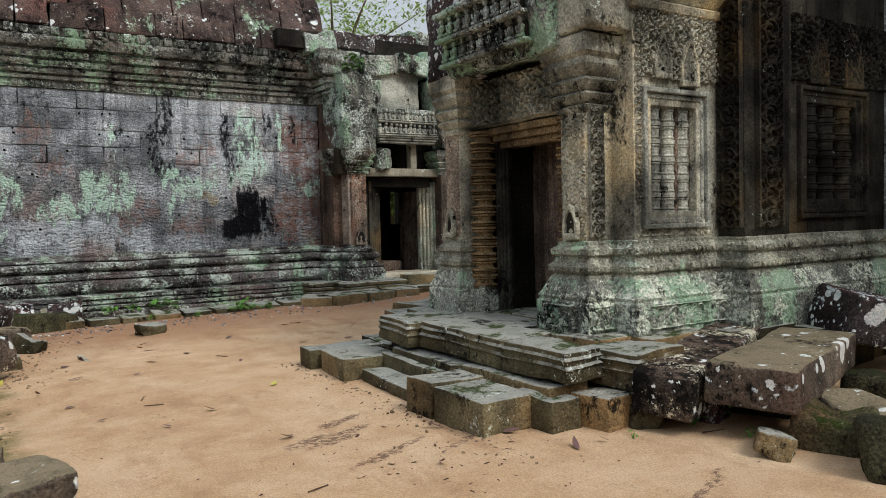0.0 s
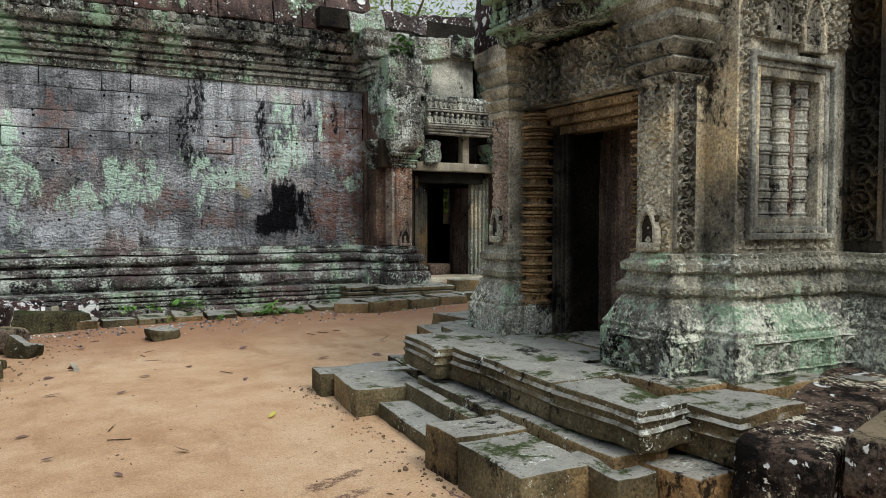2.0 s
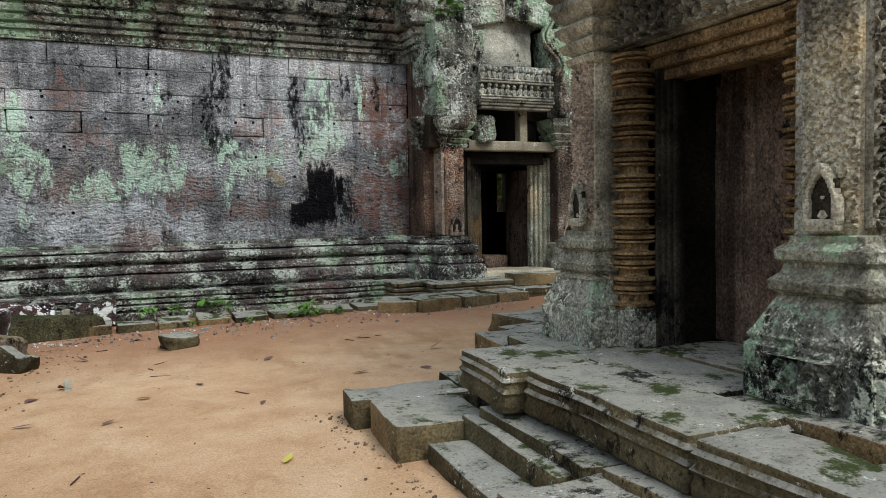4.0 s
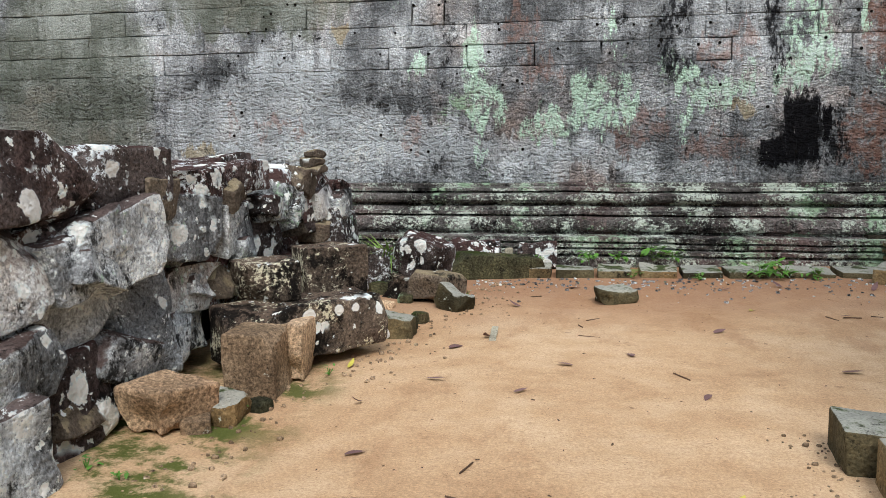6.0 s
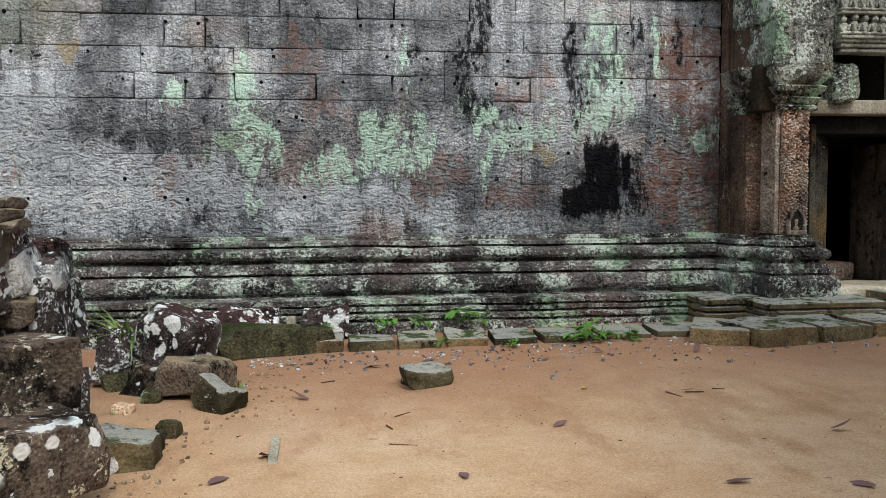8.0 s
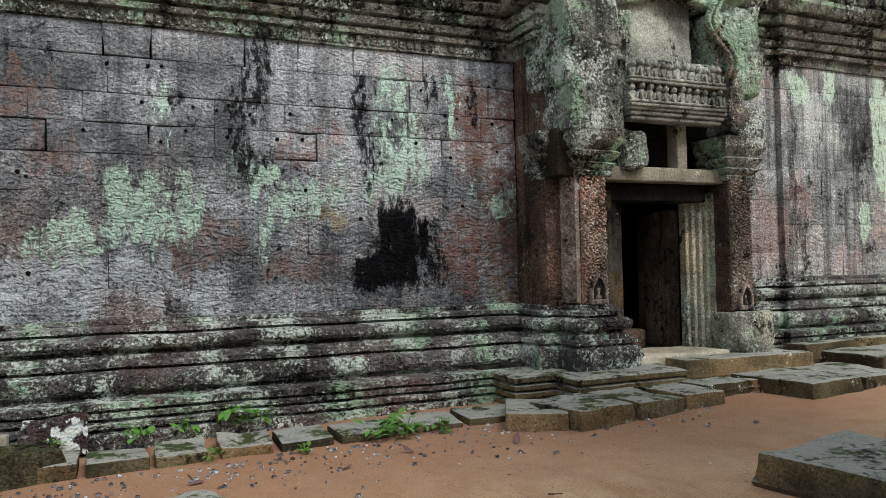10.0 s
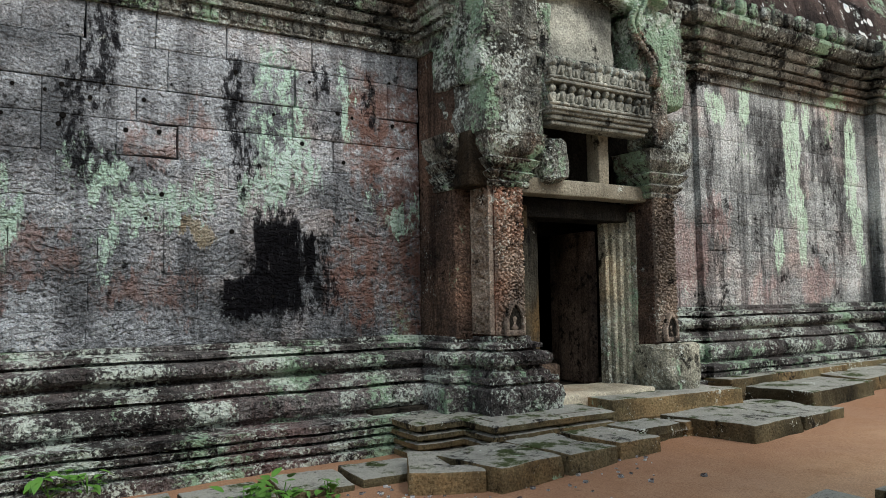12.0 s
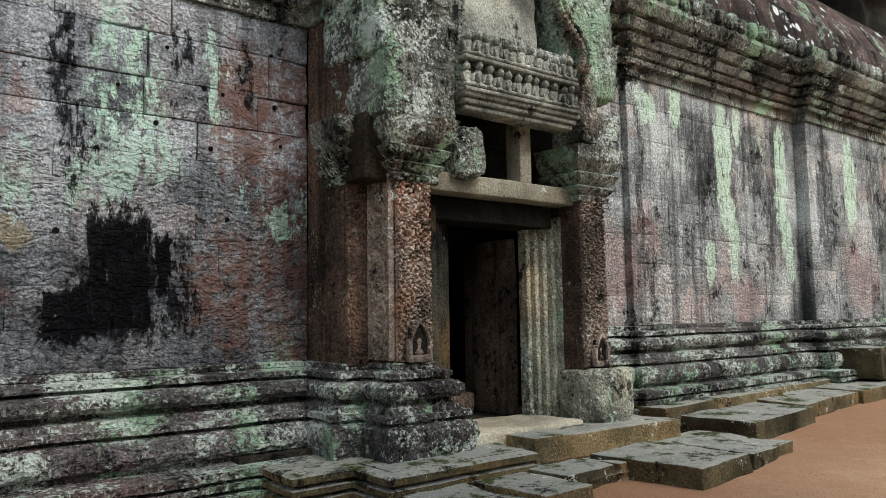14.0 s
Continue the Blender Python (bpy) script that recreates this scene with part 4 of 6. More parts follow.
# dark hall behind the portal, with a slit of daylight at its far end
hall = thing("inner_hall", "dark stone hall behind the portal", "hall", "structure")
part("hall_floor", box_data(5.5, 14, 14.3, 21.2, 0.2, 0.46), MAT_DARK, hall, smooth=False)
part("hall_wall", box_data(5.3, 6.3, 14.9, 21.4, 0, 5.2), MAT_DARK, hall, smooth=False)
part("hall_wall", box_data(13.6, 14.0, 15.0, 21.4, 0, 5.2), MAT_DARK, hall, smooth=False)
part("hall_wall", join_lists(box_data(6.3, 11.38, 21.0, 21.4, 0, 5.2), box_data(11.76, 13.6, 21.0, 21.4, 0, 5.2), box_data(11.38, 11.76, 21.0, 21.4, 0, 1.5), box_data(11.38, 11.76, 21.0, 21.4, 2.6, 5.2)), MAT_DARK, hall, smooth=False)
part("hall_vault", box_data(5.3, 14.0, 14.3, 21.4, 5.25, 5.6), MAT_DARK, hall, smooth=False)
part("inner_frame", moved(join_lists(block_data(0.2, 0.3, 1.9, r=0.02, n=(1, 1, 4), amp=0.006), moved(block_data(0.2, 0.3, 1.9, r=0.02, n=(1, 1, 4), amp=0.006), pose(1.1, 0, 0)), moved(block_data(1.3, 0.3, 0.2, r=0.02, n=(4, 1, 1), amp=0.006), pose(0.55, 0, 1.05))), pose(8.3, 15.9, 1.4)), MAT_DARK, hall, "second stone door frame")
part("leaf_slab", moved(block_data(0.12, 0.8, 1.85, r=0.02, n=(1, 4, 6), amp=0.012, seed=77), pose(8.62, 14.95, 1.38, 0, 0, -4)), MAT_ROOM, hall, "dark carved stone slab inside the doorway")
part("fallen_stone", moved(block_data(0.5, 0.5, 0.3, r=0.06, n=(2, 2, 2), amp=0.03, seed=78), pose(8.2, 15.25, 0.55)), MAT_ROOM, hall, "dark fallen stone on the floor")

# ---- north-east wall ----
wall_east = thing("wall_northeast", "streaked sandstone gallery wall with pale lichen runs", "wall", "structure")
NE_Y = 14.65
part("wall_core", box_data(9.25, 26, NE_Y + 0.22, NE_Y + 1.0, -0.3, 5.4), MAT_DARK, wall_east, smooth=False)
NE_PLAN = [(9.3, NE_Y), (10.6, NE_Y), (10.6, NE_Y - 0.1), (14.75, NE_Y - 0.1), (14.75, NE_Y - 0.3), (26, NE_Y - 0.3)]
NE_BASE = [(d * 0.8, z + 0.22 if z > 0 else z) for d, z in BASE]
NE_CORN = [(d * 1.1, z + 0.28) for d, z in CORNICE]
base_ne = solid("base_moulding_northeast", sweep_data(NE_PLAN, NE_BASE, seed=4), MAT_BASE, "moulded sandstone plinth crusted with pale lichen", "moulding", "structure")
corn_ne = solid("cornice_northeast", sweep_data(NE_PLAN, NE_CORN, seed=5), MAT_CORNICE, "moulded sandstone cornice with green lichen", "cornice", "structure")
beads("lotus_petals", base_ne, 10.7, 15, NE_Y - 0.36, 1.15, 0.105, (0.09, 0.06, 0.085), MAT_BASE, "row of carved lotus petals")
beads("lotus_buds", corn_ne, 9.5, 15, NE_Y - 0.46, 5.46, 0.27, (0.2, 0.14, 0.24), MAT_CORNICE, "row of round lotus buds below the roof")
beads("lotus_buds", corn_ne, 15, 22, NE_Y - 0.66, 5.46, 0.27, (0.2, 0.14, 0.24), MAT_CORNICE, "row of round lotus buds below the roof")

# ---- roofs ----
def roof(name, x0, x1, y, z, rows, label, seed):
    r = thing(name, label, "roof", "structure")
    rn = random.Random(seed)
    core_y, core_z = y + 0.2, z - 0.12
    prof = []
    for i in range(rows + 1):
        a = i / rows
        prof.append((y + 2.4 * (a ** 1.35), z + 2.6 * (1 - (1 - a) ** 1.5)))
    part("roof_core", ([(x, p[0] + 0.15, p[1] - 0.12) for x in (x0, x1) for p in prof] + [(x0, y + 3, z - 0.1), (x1, y + 3, z - 0.1)],
                       [(i, i + rows + 1, i + rows + 2, i + 1) for i in range(rows)]), MAT_DARK, r, smooth=False)
    for i in range(rows):
        (ya, za), (yb, zb) = prof[i], prof[i + 1]
        ang = math.degrees(math.atan2(zb - za, yb - ya))
        ln = math.hypot(yb - ya, zb - za)
        x = x0 + rn.uniform(-0.4, 0)
        while x < x1:
            w = min(rn.uniform(0.5, 1.0), x1 - x + 0.01)
            if w > 0.06:
                d = block_data(w - 0.012, ln + 0.05, 0.14, r=0.03, n=(2, 2, 1), amp=0.014, seed=rn.random() * 50, chip=0.04)
                ob = part("roof_stone", d, MAT_ROOF, r)
                ob.matrix_local = pose(x + w / 2, (ya + yb) / 2, (za + zb) / 2 + rn.uniform(-0.015, 0.02), ang + 4, rn.uniform(-1, 1), 0)
            x += w
    return r


roof("roof_north", -11, 6.5, WALL_Y - 0.28, 5.24, 9, "sloping roof of reddish stone courses", 3)
roof("roof_northeast", 9.6, 22, NE_Y - 0.35, 5.55, 6, "sloping roof of reddish stone courses", 4)


# ---- near tower with its porch ----
tower = thing("tower_porch", "carved sandstone tower porch with an open dark doorway", "tower", "structure")
T_BASE = ((0.0, 0.5), (0.25, 0.5), (0.25, 0.86), (0.22, 0.88), (0.235, 0.91), (0.20, 0.95), (0.13, 1.08), (0.09, 1.12), (0.14, 1.145), (0.15, 1.19), (0.09, 1.23),
          (0.07, 1.28), (0.115, 1.30), (0.12, 1.35), (0.05, 1.39), (0.05, 1.42), (0.0, 1.43))
# crusted plinth below, cleaner mouldings above
T_LOW, T_HIGH = T_BASE[:7], T_BASE[6:]
T_RIGHT = [(5.05, 4.99), (4.66, 4.99), (4.66, 4.65), (4.97, 4.65), (4.97, 4.38), (6.15, 4.38), (6.15, 4.08), (6.85, 4.08), (6.85, 4.16), (9.2, 4.16), (9.2, 6.0)]
part("base_plinth", sweep_data(T_RIGHT, [(d * 0.76, z) for d, z in T_LOW], 0.07, 0.012, 51), MAT_TOWER_BASE, tower, "lichen-white carved plinth")
part("base_moulding", sweep_data(T_RIGHT, [(d * 0.76, z) for d, z in T_HIGH], 0.07, 0.009, 51), MAT_TOWER_MOULD, tower, "moulded base above the plinth")
LEFT_FOOT = [(5.0, 7.03), (4.66, 7.03), (4.66, 6.74), (5.0, 6.74)]
part("base_plinth", sweep_data(LEFT_FOOT, [(d * 0.7, z - 0.02) for d, z in T_LOW], 0.07, 0.012, 52), MAT_TOWER_BASE, tower, "lichen-white carved plinth")
part("base_moulding", sweep_data(LEFT_FOOT, [(d * 0.8, z - 0.02) for d, z in T_HIGH], 0.05, 0.007, 52), MAT_TOWER_MOULD, tower, "dark moulded base above the plinth")

for xa, xb, y in ((5.02, 6.1, 4.38), (6.2, 6.8, 4.08), (6.9, 8.7, 4.16)):
    beads("lotus_petals", tower, xa, xb, y - 0.105, 1.17, 0.075, (0.065, 0.05, 0.075), MAT_TOWER_MOULD, "row of carved lotus petals")
    beads("lotus_petals", tower, xa, xb, y - 0.085, 1.325, 0.055, (0.048, 0.04, 0.05), MAT_TOWER_MOULD, "row of small carved leaves")
# window wall, with a hole for the window
def wall_hole(x0, x1, z0, z1, hx0, hx1, hz0, hz1, y, th, seed):
    rows = [(x0, hx0, z0, z1), (hx1, x1, z0, z1), (hx0, hx1, z0, hz0), (hx0, hx1, hz1, z1)]
    return [moved(block_data(b - a, th, d - c, r=0.006, n=(max(1, int((b - a) / 0.15)), 1, max(1, int((d - c) / 0.2))), amp=0.004, seed=seed), pose((a + b) / 2, y + th / 2, (c + d) / 2)) for a, b, c, d in rows]


for d in wall_hole(4.97, 6.16, 1.42, 3.6, 5.2, 5.82, 1.68, 2.66, 4.38, 0.3, 61):
    part("wall_slab", d, MAT_TOWER, tower, "carved wall round the window")
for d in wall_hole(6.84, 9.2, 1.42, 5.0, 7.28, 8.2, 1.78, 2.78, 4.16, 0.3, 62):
    part("wall_slab", d, MAT_TOWER_DARK, tower, "carved wall of the tower body, darkened for shade")
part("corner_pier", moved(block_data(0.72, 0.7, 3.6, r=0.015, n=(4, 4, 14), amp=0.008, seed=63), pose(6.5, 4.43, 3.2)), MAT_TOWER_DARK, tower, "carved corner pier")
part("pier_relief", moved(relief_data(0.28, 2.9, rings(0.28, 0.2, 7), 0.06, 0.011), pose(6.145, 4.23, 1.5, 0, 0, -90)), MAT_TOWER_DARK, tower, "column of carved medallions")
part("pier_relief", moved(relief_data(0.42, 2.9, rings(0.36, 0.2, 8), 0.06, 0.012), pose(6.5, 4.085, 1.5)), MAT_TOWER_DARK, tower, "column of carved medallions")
part("wall_relief", moved(relief_data(1.12, 0.62, foliage(0.34, 3), 0.045, 0.008), pose(5.56, 4.385, 2.9)), MAT_TOWER, tower, "carved foliage above the window")
part("edge_relief", moved(relief_data(0.1, 1.7, rings(0.1, 0.1, 3), 0.032, 0.009), pose(5.03, 4.385, 1.75)), MAT_TOWER, tower, "narrow border of carved rings")
part("wall_relief", moved(relief_data(1.0, 0.16, foliage(0.5, 5), 0.024, 0.01), pose(5.5, 4.385, 1.45)), MAT_TOWER, tower, "carved band below the window")
part("wall_relief", moved(relief_data(1.9, 0.7, foliage(0.5, 6), 0.05, 0.012), pose(7.95, 4.165, 2.98)), MAT_TOWER_DARK, tower, "carved foliage above the second window")
part("base_relief", moved(relief_data(1.1, 0.22, arches(0.17, 0.22, 1), 0.048, 0.01), pose(5.5, 4.195, 0.63)), MAT_TOWER_BASE, tower, "row of little carved arches")
part("base_relief", moved(relief_data(0.42, 0.22, arches(0.17, 0.22, 2), 0.048, 0.01), pose(4.472, 4.82, 0.63, 0, 0, -90)), MAT_TOWER_BASE, tower, "row of little carved arches")
part("base_relief", moved(relief_data(0.3, 0.22, arches(0.17, 0.22, 3), 0.048, 0.01), pose(4.65, 4.462, 0.63)), MAT_TOWER_BASE, tower, "row of little carved arches")


def niche_data(w, h):
    """A pointed niche frame with a worn seated figure in it."""
    rows = []
    n = 16
    for i in range(n + 1):
        s = i / n * 2 - 1
        x = s * w / 2
        z = h * (0.45 + 0.55 * (1 - abs(s) ** 1.6))
        rows.append(moved(block_data(w / n * 1.5, 0.06, 0.05, r=0.02, n=(1, 1, 1), amp=0.0), pose(x, 0, z)))
    for s in (-1, 1):
        rows.append(moved(block_data(0.04, 0.06, h * 0.5, r=0.015, n=(1, 1, 2), amp=0.0), pose(s * w / 2, 0, h * 0.25)))
    rows.append(moved(block_data(w * 1.15, 0.07, 0.06, r=0.015, n=(2, 1, 1), amp=0.003), pose(0, 0, 0.0)))
    rows.append(moved(lathe_data(((0.2 * w, 0.0), (0.27 * w, 0.05 * h), (0.16 * w, 0.2 * h), (0.2 * w, 0.4 * h), (0.07 * w, 0.5 * h), (0.1 * w, 0.58 * h), (0.02 * w, 0.72 * h)), 10), Matrix.Translation((0, 0.01, 0.03)) @ Matrix.Diagonal((1, 0.45, 1, 1))))
    return join_lists(*rows)


NICHE_BACK = block_data(1, 0.03, 1, r=0.01, n=(1, 1, 1), amp=0.0)
for x, y, z, w, h in ((5.33, 4.36, 2.93, 0.2, 0.36), (5.7, 4.36, 2.88, 0.22, 0.38), (7.45, 4.14, 3.0, 0.3, 0.5), (8.1, 4.14, 3.0, 0.32, 0.55)):
    part("niche", moved(niche_data(w, h), pose(x, y, z)), MAT_TOWER if x < 7 else MAT_TOWER_DARK, tower, "small pointed niche with a worn seated figure")
    part("niche_back", moved(NICHE_BACK, Matrix.Translation((x, y - 0.005, z + h * 0.42)) @ Matrix.Diagonal((w * 0.9, 1, h * 0.8, 1))), MAT_TOWER if x < 7 else MAT_TOWER_DARK, tower, "worn back of the niche")


def foot_niche(parent, mat, x, y, z, w, h, rz):
    """A pointed niche cut into the foot of a pilaster; a dark colour gives the shade behind its seated figure."""
    m = pose(x, y, z, 0, 0, rz)
    part("niche", moved(niche_data(w, h), m), mat, parent, "small pointed niche with a worn seated figure")
    part("niche_back", moved(NICHE_BACK, m @ Matrix.Translation((0, 0.012, h * 0.42)) @ Matrix.Diagonal((w * 0.9, 1, h * 0.8, 1))), MAT_DARK, parent, "niche back coloured dark for shade")


foot_niche(tower, MAT_TOWER, 4.605, 4.82, 1.47, 0.16, 0.27, -90)
foot_niche(tower, MAT_TOWER_MOULD, 4.605, 6.89, 1.47, 0.14, 0.27, -90)
foot_niche(portal, MAT_CARVED_RED, 6.785, 13.745, 1.17, 0.2, 0.3, 0)
foot_niche(portal, MAT_CARVED_RED, 8.975, 13.71, 1.02, 0.18, 0.28, 0)


def window_frame_data(x0, x1, z0, z1, y, steps=3, w=0.05):
    """Nested stone fillets round a window."""
    rows = []
    for i in range(steps):
        a, yy = i * w, y - 0.05 + i * 0.035
        X0, X1, Z0, Z1 = x0 + a, x1 - a, z0 + a, z1 - a
        for sx, sz, cx, cz in ((X1 - X0, w * 0.92, (X0 + X1) / 2, Z0 + w / 2), (X1 - X0, w * 0.92, (X0 + X1) / 2, Z1 - w / 2),
                               (w * 0.92, Z1 - Z0, X0 + w / 2, (Z0 + Z1) / 2), (w * 0.92, Z1 - Z0, X1 - w / 2, (Z0 + Z1) / 2)):
            rows.append(moved(block_data(sx, 0.12, sz, r=0.01, n=(4 if sx > 0.3 else 1, 1, 4 if sz > 0.3 else 1), amp=0.003, seed=i), pose(cx, yy + 0.06, cz)))
    return join_lists(*rows)


def turned_profile(h, r, knots):
    """A baluster or colonette: rings of mouldings with plain drums between."""
    p = [(r * 1.05, 0.0)]
    for k in range(knots):
        a, b = h * k / knots, h * (k + 1) / knots
        s = b - a
        for u, f in ((0.05, 1.16), (0.12, 0.88), (0.15, 1.2), (0.26, 1.22), (0.29, 0.86), (0.36, 0.8), (0.56, 0.8), (0.6, 0.9), (0.63, 1.14), (0.7, 1.14), (0.73, 0.86), (0.78, 1.2), (0.9, 1.24), (0.94, 0.88)):
            p.append((r * f, a + s * u))
    p.append((r * 1.05, h))
    return p


def baluster_profile(h, r, knots):
    p = [(r * 1.1, 0.0)]
    for k in range(knots):
        a, s = h * k / knots, h / knots
        p += [(r * f, a + s * u) for u, f in ((0.05, 1.12), (0.11, 1.12), (0.14, 0.9), (0.2, 1.06), (0.26, 1.06), (0.3, 0.92), (0.5, 0.96), (0.7, 0.92), (0.74, 1.06), (0.8, 1.06), (0.84, 0.9), (0.88, 1.12), (0.95, 1.12))]
    p.append((r * 1.1, h))
    return p


def window(name, x0, x1, z0, z1, y, bars, r, label, knots=5, mat=MAT_TOWER_PLAIN):
    wdw = thing(name, label, "window", "structure", at=(0, 0, 0))
    part("window_frame", window_frame_data(x0, x1, z0, z1, y), mat, wdw, "stepped stone window frame")
    # the black back paints the shade between the balusters
    part("window_back", box_data(x0 + 0.12, x1 - 0.12, y + 0.22, y + 0.32, z0 + 0.1, z1 - 0.1), MAT_HOLE, wdw, "blind back of the window, coloured black for shade", smooth=False)
    h = z1 - z0 - 0.3
    w = x1 - x0 - 0.32
    first = None
    for i in range(bars):
        m = pose(x0 + 0.16 + w * (i + 0.5) / bars, y + 0.1, z0 + 0.15)
        if first is None:
            first = part("baluster", lathe_data(baluster_profile(h, r, knots), 18), mat, wdw, "turned stone baluster", m)
        else:
            again(first, wdw, m)


window("window_1", 5.06, 5.97, 1.52, 2.82, 4.38, 3, 0.07, "stone window with three turned balusters", 6)
window("window_2", 7.1, 8.38, 1.58, 2.95, 4.16, 3, 0.1, "stone window with three turned balusters, darkened for shade", 6, MAT_TOWER_DARK)

# pilasters of the porch
for y, s, w in ((4.82, 1, 0.34), (6.89, 2, 0.29)):
    part("pilaster", moved(block_data(0.42, w, 1.28, r=0.012, n=(3, 3, 8), amp=0.006, seed=70 + s), pose(4.87, y, 2.04)), MAT_TOWER, tower, "carved square pilaster")
    part("pilaster_relief", moved(relief_data(w - 0.02, 1.22, foliage(0.27, 10 + s), 0.028, 0.007), pose(4.665, y, 1.45, 0, 0, -90)), MAT_TOWER if s == 1 else MAT_CARVED_RED, tower, "pilaster face carved with foliage")
part("pilaster_relief", moved(relief_data(0.18, 1.22, rings(0.17, 0.12, 12), 0.045, 0.007), pose(4.755, 4.653, 1.45)), MAT_TOWER, tower, "pilaster side carved with scroll rings")
T_CAP = ((0.0, 2.6), (0.03, 2.62), (0.045, 2.66), (0.0, 2.68), (0.05, 2.71), (0.075, 2.76), (0.03, 2.79), (0.07, 2.82), (0.10, 2.88), (0.04, 2.92), (0.09, 2.96), (0.12, 3.02), (0.10, 3.08), (0.14, 3.12), (0.14, 3.28), (0.0, 3.3))
part("capital", sweep_data([(5.05, 4.99), (4.66, 4.99), (4.66, 4.65), (5.0, 4.65)], T_CAP, 0.05, 0.006, 75), MAT_TOWER, tower, "moulded pilaster capital")
part("capital", sweep_data([(5.05, 7.03), (4.66, 7.03), (4.66, 6.74), (5.05, 6.74)], T_CAP, 0.05, 0.006, 76), MAT_TOWER, tower, "moulded pilaster capital")
part("capital_core", join_lists(box_data(4.7, 5.1, 4.67, 4.96, 2.58, 3.3), box_data(4.7, 5.1, 6.76, 7.0, 2.58, 3.3)), MAT_DARK, tower, smooth=False)
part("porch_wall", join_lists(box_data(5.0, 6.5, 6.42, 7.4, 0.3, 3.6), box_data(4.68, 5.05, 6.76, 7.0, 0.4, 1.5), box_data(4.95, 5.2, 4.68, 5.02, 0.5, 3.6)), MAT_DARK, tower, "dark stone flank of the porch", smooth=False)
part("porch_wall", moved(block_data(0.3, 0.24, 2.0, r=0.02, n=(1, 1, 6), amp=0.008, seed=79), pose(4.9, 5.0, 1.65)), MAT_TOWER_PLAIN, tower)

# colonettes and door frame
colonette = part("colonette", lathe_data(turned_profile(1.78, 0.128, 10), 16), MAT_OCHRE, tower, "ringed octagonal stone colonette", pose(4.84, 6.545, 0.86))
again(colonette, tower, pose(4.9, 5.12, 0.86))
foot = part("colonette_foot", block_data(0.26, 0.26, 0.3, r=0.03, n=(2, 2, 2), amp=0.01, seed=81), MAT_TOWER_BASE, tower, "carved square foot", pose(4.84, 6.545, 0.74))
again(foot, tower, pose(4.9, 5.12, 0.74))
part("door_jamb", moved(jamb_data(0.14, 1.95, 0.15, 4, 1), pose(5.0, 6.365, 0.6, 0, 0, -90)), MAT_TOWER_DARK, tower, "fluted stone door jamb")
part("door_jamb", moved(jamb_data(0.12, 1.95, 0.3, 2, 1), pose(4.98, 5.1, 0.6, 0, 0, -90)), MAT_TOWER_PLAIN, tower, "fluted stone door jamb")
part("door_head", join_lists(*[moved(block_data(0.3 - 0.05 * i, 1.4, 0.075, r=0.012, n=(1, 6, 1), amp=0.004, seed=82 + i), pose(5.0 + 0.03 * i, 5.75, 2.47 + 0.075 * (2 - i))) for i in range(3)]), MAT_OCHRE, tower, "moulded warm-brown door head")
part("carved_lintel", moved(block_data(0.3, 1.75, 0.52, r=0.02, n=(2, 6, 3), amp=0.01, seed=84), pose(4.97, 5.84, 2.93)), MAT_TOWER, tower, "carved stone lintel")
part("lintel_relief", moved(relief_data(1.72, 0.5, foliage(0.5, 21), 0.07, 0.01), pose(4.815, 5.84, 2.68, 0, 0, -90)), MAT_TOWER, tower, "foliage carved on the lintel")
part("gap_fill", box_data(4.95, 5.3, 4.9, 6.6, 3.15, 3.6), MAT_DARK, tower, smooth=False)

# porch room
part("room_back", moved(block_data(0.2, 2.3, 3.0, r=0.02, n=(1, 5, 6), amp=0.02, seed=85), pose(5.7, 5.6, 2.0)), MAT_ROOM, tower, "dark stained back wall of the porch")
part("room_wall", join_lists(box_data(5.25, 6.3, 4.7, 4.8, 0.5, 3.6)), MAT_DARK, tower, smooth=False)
# slab set forward to catch light, in place of the lit inner wall
part("room_slab", moved(block_data(0.14, 0.95, 2.5, r=0.02, n=(1, 5, 8), amp=0.015, seed=86), pose(5.5, 5.98, 1.85, 0, 0, -5)), MAT_ROOM, tower, "stone slab added to pass for the lit inner wall")
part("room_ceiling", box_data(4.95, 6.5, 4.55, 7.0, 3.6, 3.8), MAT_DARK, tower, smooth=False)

# overhanging remains of the pediment, hollowed by two rows of little niches
pediment = thing("pediment", "broken overhanging pediment with rows of small hollow niches", "pediment", "structure")
part("pediment_stone", moved(block_data(0.75, 1.75, 0.75, r=0.06, n=(6, 12, 6), amp=0.04, freq=4, seed=90, chip=0.1), pose(4.72, 5.72, 3.62, 0, -10, 0)), MAT_PORTAL, pediment)
part("pediment_stone", moved(block_data(0.7, 0.7, 0.9, r=0.06, n=(5, 5, 6), amp=0.035, freq=4, seed=91, chip=0.1), pose(4.85, 4.72, 3.75)), MAT_TOWER, pediment)
part("pediment_stone", moved(block_data(0.7, 0.7, 1.0, r=0.06, n=(5, 5, 6), amp=0.035, freq=4, seed=92, chip=0.1), pose(4.85, 6.85, 3.75)), MAT_RUBBLE, pediment)
part("pediment_stone", moved(block_data(1.2, 2.4, 0.9, r=0.08, n=(5, 8, 5), amp=0.06, freq=3, seed=93, chip=0.1), pose(5.1, 5.7, 4.4)), MAT_PORTAL, pediment)
pf = None
